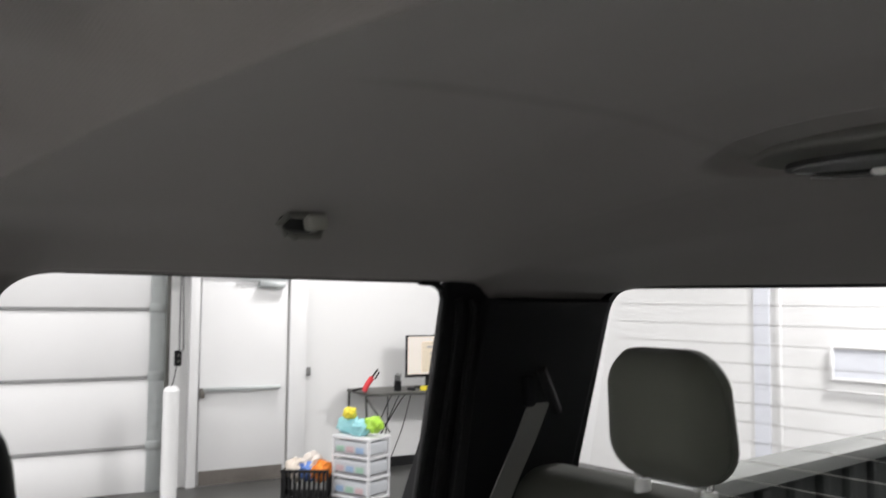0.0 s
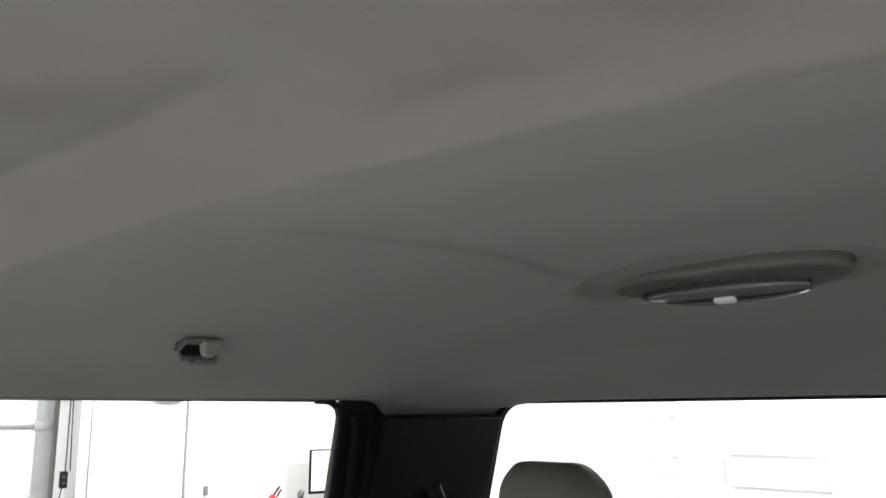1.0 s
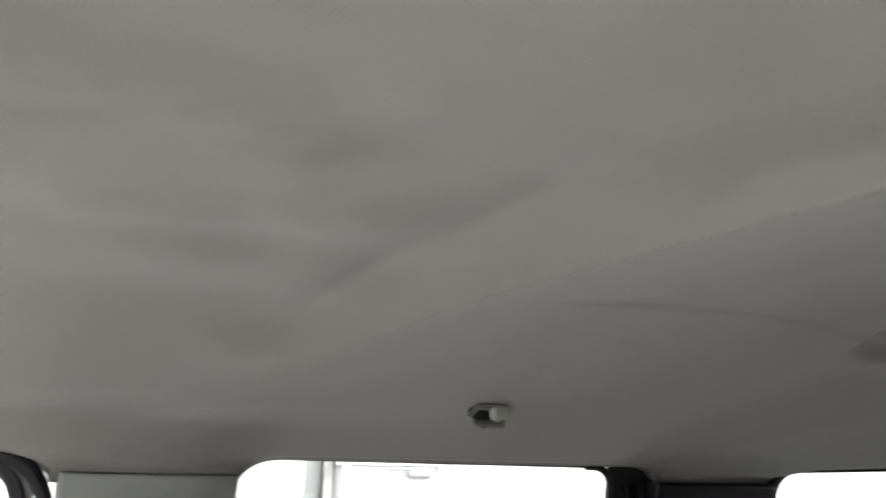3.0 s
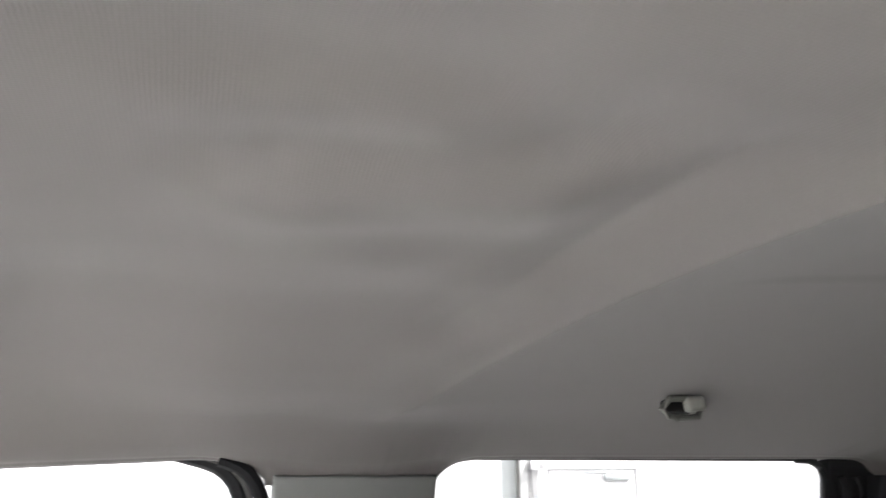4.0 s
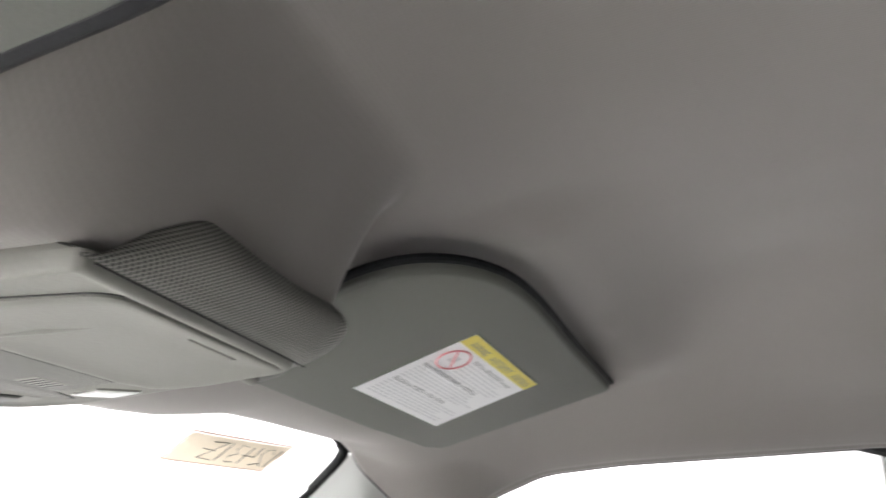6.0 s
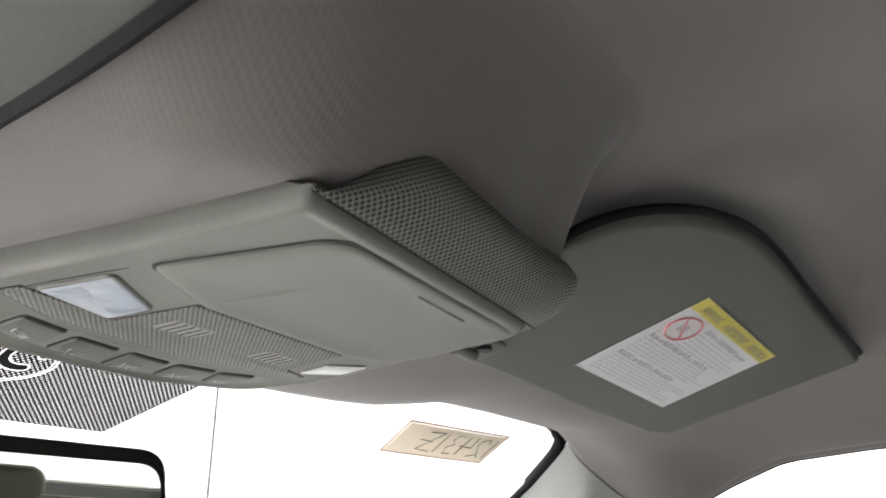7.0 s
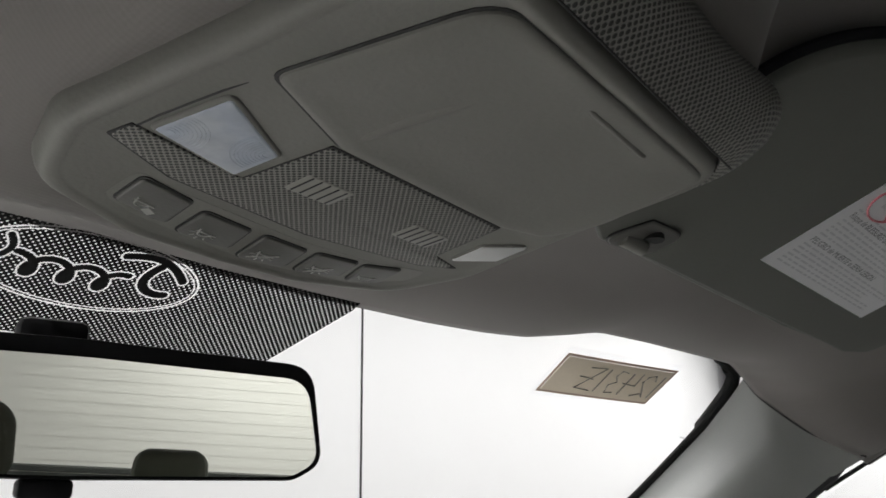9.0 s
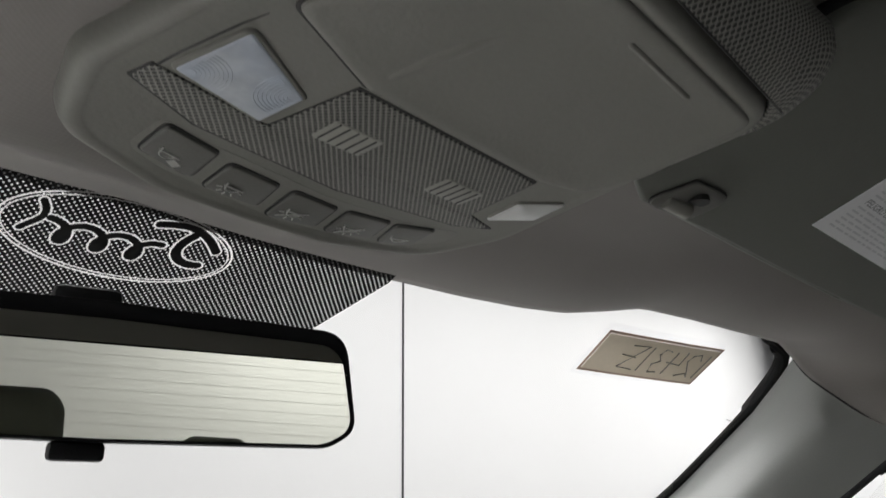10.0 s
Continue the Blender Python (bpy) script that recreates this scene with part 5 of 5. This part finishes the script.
# rear dome lamp in its oval bezel
dome = thing("dome_lamp", "grey oval dome lamp set into the rear headliner", "dome lamp", at=(0.100, -0.615, 1.9955))
dome.rotation_euler = (radians(11), 0, radians(3))
oval_pts = [(0.092 * math.copysign(abs(math.cos(a)) ** 0.85, math.cos(a)), 0.034 * math.copysign(abs(math.sin(a)) ** 0.9, math.sin(a))) for a in np.linspace(0, 2 * math.pi, 48, endpoint=False)]
part("bezel", plate([(x * 1.26, y * 1.12 - 0.002) for x, y in oval_pts], lambda x, y: 0.0030 - 0.0035 * max(0.0, 1 - (x / 0.125) ** 2), 0.02, 0.006, 4), BUTTON, dome)
part("gap", plate([(x * 0.90 + 0.006, y * 0.58 - 0.013) for x, y in oval_pts], lambda x, y: -0.0030, 0.006), GROOVE, dome, "dark joint round the lens")
part("lens", plate([(x * 0.86 + 0.004, y * 0.54 - 0.013) for x, y in oval_pts], lambda x, y: -0.0045 - 0.0025 * max(0.0, 1 - (x / 0.08) ** 2), 0.006, 0.0025, 3), LENS_DARK, dome, "smoky ribbed lens")
bm = bmesh.new()
box(bm, (0.006, -0.020, -0.0085), (0.021, 0.010, 0.0055), 0.0025, None, 3)
part("switch", bm, LENS_WHITE, dome, "pale rocker switch")
# chrome tube imitates the light caught on the lens's rear edge
bm = bmesh.new()
tube(bm, [(x * 0.88 + 0.004, y * 0.57 - 0.013, -0.0055 - 0.0022 * max(0.0, 1 - (x / 0.092) ** 2)) for x, y in oval_pts[25:44]], 0.0012, 6)
part("edge_glint", bm, CHROME, dome, "chrome strip added as the lit glint of the lens edge")

# shoulder belt at the rear pillar
belt = thing("seat_belt", "grey woven shoulder belt on the black rear pillar", "seat belt")


def strap(pts, half, mat, name, label=""):
    bm = bmesh.new()
    prev = None
    for p, w in pts:
        p, w = Vector(p), Vector(w) * half
        row = [bm.verts.new(p + w), bm.verts.new(p - w), bm.verts.new(p - w + Vector((0.003, 0, 0))), bm.verts.new(p + w + Vector((0.003, 0, 0)))]
        if prev:
            for k in range(4):
                bm.faces.new((prev[k], prev[(k + 1) % 4], row[(k + 1) % 4], row[k]))
        else:
            bm.faces.new(row)
        prev = row
    bm.faces.new(prev)
    return part(name, bm, mat, belt, label)


W = Vector((0.1, 0.99, 0)).normalized()
strap([((0.700, -0.835, 1.715), W), ((0.712, -0.818, 1.66), W), ((0.726, -0.795, 1.60), W), ((0.745, -0.77, 1.52), W), ((0.78, -0.73, 1.35), W)], 0.021, BELT, "webbing", "grey woven webbing")
bm = bmesh.new()
tube(bm, [(0.685, -0.822, 1.768), (0.690, -0.845, 1.735), (0.698, -0.872, 1.70)], 0.008, 8)
part("belt_guide", bm, RUBBER, belt, "dark plastic belt guide")
bm = bmesh.new()
box(bm, (0.705, -0.815, 1.735), (0.02, 0.02, 0.05), 0.006)
part("anchor_cover", bm, BLACK, belt)

# ---------------------------------------------------------------- shop wall seen through the side window
# exit door (setting) with its fittings
door = tagged(part("door_1", wall_box((0.50, 0.03, 1.135), (0.98, 0.05, 2.27), 0.004), DOOR_WHITE), "white painted steel exit door, closed, with a panic bar", "door", kind="structure")
part("kick_plate", wall_box((0.49, 0.062, 0.085), (0.93, 0.006, 0.155)), KICK, door, "dull brown steel kick plate")
part("panic_bar", wall_box((0.47, 0.095, 1.035), (0.88, 0.05, 0.04), 0.008), STEEL, door, "steel panic bar")
part("bar_end", wall_box((0.035, 0.09, 1.0), (0.05, 0.06, 0.11), 0.012), KICK, door, "dark latch case")
part("door_closer", wall_box((0.78, 0.10, 2.19), (0.30, 0.08, 0.07), 0.01), STEEL, door, "grey door closer")
part("closer_arm", wall_box((0.68, 0.09, 2.245), (0.55, 0.02, 0.02)), STEEL, door)
part("hinge_edge", wall_box((1.0, 0.06, 1.1), (0.006, 0.02, 2.2)), HINGE_GREY, door)
for c, size in (((-0.06, 0.04, 1.17), (0.10, 0.1, 2.36)), ((1.11, 0.04, 1.17), (0.20, 0.1, 2.36)), ((0.5, 0.04, 2.32), (1.4, 0.1, 0.09))):
    tagged(part("trim_door_frame", wall_box(c, size, 0.005), DOOR_WHITE), "white painted steel door frame", "door frame", kind="structure")
tagged(part("baseboard", wall_box((2.4, 0.008, 0.06), (2.4, 0.012, 0.12)), RUBBER), "black rubber wall base", "baseboard", kind="structure")
switch = thing("light_switch", "small grey light switch on the white wall", "switch")
part("plate", wall_box((1.27, 0.012, 1.19), (0.05, 0.012, 0.10), 0.004), LINE_GREY, switch)


# sectional overhead doors
def sectional_door(k, s0, s1):
    w = s1 - s0
    base = tagged(part(f"door_{k}", wall_box(((s0 + s1) / 2, 0.02, 1.9), (w, 0.04, 3.9)), DOOR_WHITE), "white sectional overhead door, closed", "overhead door", kind="structure")
    for i in range(5):
        z0 = -0.24 + i * 0.717
        lo = max(z0 + 0.01, 0.0)
        part("panel", wall_box(((s0 + s1) / 2, 0.055, (lo + z0 + 0.71) / 2), (w - 0.02, 0.03, z0 + 0.705 - lo), 0.008), DOOR_WHITE, base, "white door section")
        # rail coloured grey to paint the shadow between the white sections
        part("joint", wall_box(((s0 + s1) / 2, 0.075, z0 + 0.712), (w, 0.025, 0.035), 0.01), LINE_GREY, base, "joint rail with its shadow put into the grey")
        for s in (s0 + 0.09, s1 - 0.09):
            part("hinge", wall_box((s, 0.09, z0 + 0.725), (0.16, 0.02, 0.09), 0.006), STEEL, base, "galvanised hinge")
    for s in (s0 + 0.07, s1 - 0.07):
        part("end_stile", wall_box((s, 0.078, 1.9), (0.16, 0.012, 3.85)), STEEL, base, "galvanised end stile")
    return base


sectional_door(2, -2.25, -0.37)
for s in (-0.35, -2.27):
    tagged(part("trim_door_track", wall_box((s, 0.12, 2.0), (0.03, 0.12, 4.0), 0.006), BUTTON), "dark galvanised door track", "door track", kind="structure")

bollard = thing("bollard", "white painted steel bollard beside the overhead door", "bollard")
bm = bmesh.new()
cyl(bm, WALL @ Vector((-0.39, 0.6, 0)), WALL @ Vector((-0.39, 0.6, 1.10)), 0.078, seg=28)
part("post", bm, DOOR_WHITE, bollard)
bm = bmesh.new()
cyl(bm, WALL @ Vector((-0.39, 0.6, 1.10)), WALL @ Vector((-0.39, 0.6, 1.14)), 0.078, 0.05, seg=28)
part("cap", bm, DOOR_WHITE, bollard)

control = thing("door_control", "black hanging push-button control with its cable", "door control")
part("case", wall_box((-0.275, 0.3, 1.40), (0.07, 0.06, 0.16), 0.01), BLACK, control)
for z in (1.37, 1.43):
    part("push_button", wall_box((-0.275, 0.335, z), (0.025, 0.012, 0.025), 0.004), BUTTON, control)
for off in (0.0, 0.045):
    bm = bmesh.new()
    tube(bm, [WALL @ Vector((-0.26 + off * (2 - i) / 2, 0.28, z)) for i, z in enumerate((1.48, 2.2, 3.4))], 0.006, 6)
    part("cable", bm, BLACK, control)
bm = bmesh.new()
tube(bm, [WALL @ Vector((-0.28, 0.28, 1.32)), WALL @ Vector((-0.31, 0.28, 1.15)), WALL @ Vector((-0.33, 0.28, 1.1))], 0.006, 6)
part("cable", bm, BLACK, control)

# desk with screen and clutter
desk = thing("desk", "narrow dark grey standing desk against the white wall", "desk")
part("desktop", wall_box((2.68, 0.33, 0.955), (1.85, 0.62, 0.035), 0.006), BUTTON, desk)
for s in (1.75, 3.1):
    for o in (0.1, 0.58):
        bm = bmesh.new()
        tube(bm, [WALL @ Vector((s + (0.06 if o > 0.3 else 0), o, 0.0)), WALL @ Vector((s, o, 0.94))], 0.014, 8)
        part("leg", bm, BUTTON, desk)
bm = bmesh.new()
tube(bm, [WALL @ Vector((1.78, 0.5, 0.92)), WALL @ Vector((2.1, 0.5, 0.5))], 0.010, 8)
part("brace", bm, BUTTON, desk)
screen = thing("monitor", "black framed monitor showing a pale document page", "monitor")
part("frame", wall_box((2.68, 0.36, 1.36), (0.64, 0.03, 0.50), 0.008), BLACK, screen)
part("display", wall_box((2.68, 0.378, 1.37), (0.60, 0.004, 0.45)), material("screen_page", (0.72, 0.66, 0.60), rough=0.3, grain=0.02, emit=(0.9, 0.82, 0.75, 0.6)), screen, "lit pale page")
part("page_block", wall_box((2.74, 0.3815, 1.35), (0.34, 0.002, 0.36)), TAN_PAPER, screen, "tan page block")
for k in range(3):
    part("page_line", wall_box((2.72 + 0.02 * (k % 3), 0.384, 1.47 - k * 0.08), (0.16 - 0.03 * (k % 2), 0.002, 0.020)), PRINT_GREY, screen)
part("foot", wall_box((2.68, 0.33, 0.985), (0.26, 0.2, 0.018), 0.005), BLACK, screen)
part("neck", wall_box((2.68, 0.33, 1.06), (0.06, 0.04, 0.16), 0.01), BLACK, screen)
cup = thing("pen_cup", "black pen cup with pens on the desk", "pen cup")
bm = bmesh.new()
cyl(bm, WALL @ Vector((2.19, 0.5, 0.973)), WALL @ Vector((2.19, 0.5, 1.09)), 0.042)
part("cup", bm, BLACK, cup)
for k in range(5):
    bm = bmesh.new()
    tube(bm, [WALL @ Vector((2.17 + 0.01 * k, 0.5, 1.05)), WALL @ Vector((2.15 + 0.02 * k, 0.5, 1.16 + 0.012 * (k % 3)))], 0.005, 6)
    part("pen", bm, BLACK, cup)
tool = thing("red_tool", "red handheld tool leaning on the desk", "tool")
RED = material("red_plastic", (0.55, 0.03, 0.04), rough=0.35, grain=0.05)
bm = bmesh.new()
tube(bm, [WALL @ Vector((1.76, 0.5, 0.985)), WALL @ Vector((1.80, 0.5, 1.06)), WALL @ Vector((1.86, 0.5, 1.14))], 0.032, 10)
part("grip", bm, RED, tool)
bm = bmesh.new()
tube(bm, [WALL @ Vector((1.86, 0.5, 1.14)), WALL @ Vector((1.93, 0.5, 1.23))], 0.012, 8)
tube(bm, [WALL @ Vector((1.90, 0.5, 1.12)), WALL @ Vector((1.95, 0.5, 1.20))], 0.010, 8)
part("jaw", bm, BLACK, tool)
bm = bmesh.new()
tube(bm, [WALL @ Vector((1.62, 0.5, 1.0)), WALL @ Vector((1.72, 0.5, 1.02)), WALL @ Vector((1.78, 0.5, 1.0))], 0.012, 8)
part("lead", bm, BLACK, tool)
YEL = material("yellow_plastic", (0.75, 0.62, 0.03), rough=0.4, grain=0.04)
note = thing("tape_roll", "yellow tape roll on the desk edge", "tape roll")
bm = bmesh.new()
cyl(bm, WALL @ Vector((2.52, 0.55, 0.973)), WALL @ Vector((2.52, 0.55, 1.02)), 0.05)
part("roll", bm, YEL, note)
mouse = thing("desk_mouse", "dark computer mouse on the desk", "mouse")
bm = bmesh.new()
box(bm, (2.36, 0.52, 0.99), (0.07, 0.11, 0.035), 0.015, WALL, 3)
part("shell", bm, RUBBER, mouse)
for k, (s0, s1) in enumerate(((2.05, 1.62), (2.15, 1.72), (2.22, 1.66), (2.0, 1.9), (2.3, 2.02))):
    cord = thing("cord", "thin black cord hanging from the desk", "cord", "desk cords")
    bm = bmesh.new()
    tube(bm, [WALL @ Vector((s0 + (s1 - s0) * w, 0.62 + 0.1 * math.sin(3 * w), 0.93 - 0.75 * w ** 1.3)) for w in np.linspace(0, 1, 10)], 0.006, 6)
    part("wire", bm, BLACK, cord)

# drawer cart with bags on it
CARTW = material("white_cart_plastic", (0.70, 0.70, 0.72), rough=0.4, grain=0.03)
CARTC = material("clear_drawer_plastic", (0.55, 0.57, 0.60), rough=0.25, grain=0.05, stain_or_glint=0.1)
CARTIN = [material("cart_goods_pink", (0.55, 0.40, 0.42), rough=0.6, grain=0.08), material("cart_goods_blue", (0.30, 0.42, 0.62), rough=0.6, grain=0.08), material("cart_goods_green", (0.32, 0.50, 0.40), rough=0.6, grain=0.08)]
cart = thing("drawer_cart", "white plastic drawer cart with three clear drawers", "drawer cart")
cm = WALL @ Matrix.Translation((1.385, 1.30, 0)) @ pose(0, 0, 0, 0, 0, 64)
for z in (0.03, 0.235, 0.44, 0.625):
    part("shelf", boxed((0, 0, z), (0.50, 0.36, 0.030), 0.010, cm), CARTW, cart)
for sx in (-0.23, 0.23):
    for sy in (-0.16, 0.16):
        part("post", boxed((sx, sy, 0.32), (0.032, 0.032, 0.61), 0.008, cm), CARTW, cart)
for z in (0.130, 0.335, 0.530):
    part("drawer", boxed((0, 0, z), (0.455, 0.335, 0.125), 0.02, cm, 3), CARTC, cart, "clear plastic drawer")
    for j in range(3):
        part("drawer_content", boxed((-0.14 + 0.13 * j, 0.165, z - 0.02), (0.10, 0.012, 0.06), 0.004, cm), CARTIN[(j + round(z * 10)) % 3], cart, "goods seen through the drawer")
for k, (x, z, sx, col, nm) in enumerate(((-0.17, 0.67, 0.13, (0.30, 0.62, 0.66), "teal"), (0.02, 0.66, 0.12, (0.28, 0.58, 0.62), "teal"), (0.16, 0.70, 0.11, (0.36, 0.62, 0.05), "lime green"), (-0.12, 0.80, 0.08, (0.72, 0.60, 0.04), "yellow"))):
    bag = thing("soft_bag", f"crumpled {nm} plastic bag on the drawer cart", "bag", "bags on the cart")
    bm = bmesh.new()
    bmesh.ops.create_icosphere(bm, subdivisions=3, radius=1.0)
    for v in bm.verts:
        n = noise.noise(v.co * 2.3 + Vector((k * 7.1, 0, 0)))
        v.co *= 1 + 0.35 * n
        v.co = Vector((v.co.x * sx, v.co.y * sx * 0.8, v.co.z * sx * 0.8))
    bmesh.ops.transform(bm, matrix=cm @ Matrix.Translation((x, 0.05 * (k % 2), z + 0.055)), verts=bm.verts)
    part("bag_skin", bm, material(f"bag_plastic_{nm}", col, rough=0.4, grain=0.08, grain_scale=20), bag)

# black crate with odds and ends
crate = thing("crate", "black slatted plastic crate with loose rags in it", "crate")
km = WALL @ Matrix.Translation((0.92, 0.98, 0)) @ pose(0, 0, 0, 0, 0, 30)
part("crate_floor", boxed((0, 0, 0.02), (0.46, 0.34, 0.02), 0.004, km), RUBBER, crate)
for sy in (-0.17, 0.17):
    part("rim", boxed((0, sy, 0.285), (0.48, 0.02, 0.03), 0.004, km), RUBBER, crate)
    for j in range(9):
        part("slat", boxed((-0.2 + 0.05 * j, sy, 0.15), (0.022, 0.014, 0.26), 0.003, km), RUBBER, crate)
for sx in (-0.23, 0.23):
    part("end_wall", boxed((sx, 0, 0.15), (0.014, 0.34, 0.27), 0.004, km), RUBBER, crate)
for k, (x, col, nm) in enumerate(((-0.12, (0.62, 0.55, 0.48), "beige"), (0.03, (0.12, 0.22, 0.55), "blue"), (0.15, (0.75, 0.22, 0.03), "orange"), (0.05, (0.66, 0.60, 0.55), "beige"))):
    rag = thing("rag", f"crumpled {nm} rag in the crate", "rag", "rags in the crate")
    bm = bmesh.new()
    bmesh.ops.create_icosphere(bm, subdivisions=3, radius=0.11)
    for v in bm.verts:
        v.co *= 1 + 0.45 * noise.noise(v.co * 22 + Vector((k * 3.3, 1, 0)))
    bmesh.ops.transform(bm, matrix=km @ Matrix.Translation((x, 0.03 * (k % 3) - 0.03, 0.27 + (0.06 if k == 3 else 0))), verts=bm.verts)
    part("cloth", bm, material(f"rag_cloth_{k}", col, rough=0.9, grain=0.1, grain_scale=60), rag)

# rear wall: pale blue strip and a small window
SW = bpy.data.objects["wall_south"]
part("blue_strip", boxed((4.33, -7.99, 2.1), (0.17, 0.02, 4.5)), BLUE_STRIP, SW, "pale blue painted strip")
part("corner_strip", boxed((4.14, -7.985, 2.1), (0.05, 0.03, 4.5), 0.005), WALL_WHITE, SW)
bay = tagged(part("window_7", boxed((3.10, -7.985, 1.31), (0.95, 0.02, 0.28)), BLUE_STRIP), "pale grey translucent window in the rear wall", "window", kind="structure")
for c, size in (((3.10, -7.965, 1.465), (1.02, 0.012, 0.03)), ((3.10, -7.965, 1.155), (1.02, 0.012, 0.03)), ((2.61, -7.965, 1.31), (0.03, 0.03, 0.34)), ((3.59, -7.965, 1.31), (0.03, 0.03, 0.34)), ((3.10, -7.975, 1.04), (1.1, 0.02, 0.02))):
    part("window_frame", boxed(c, size, 0.006), DOOR_WHITE, bay)
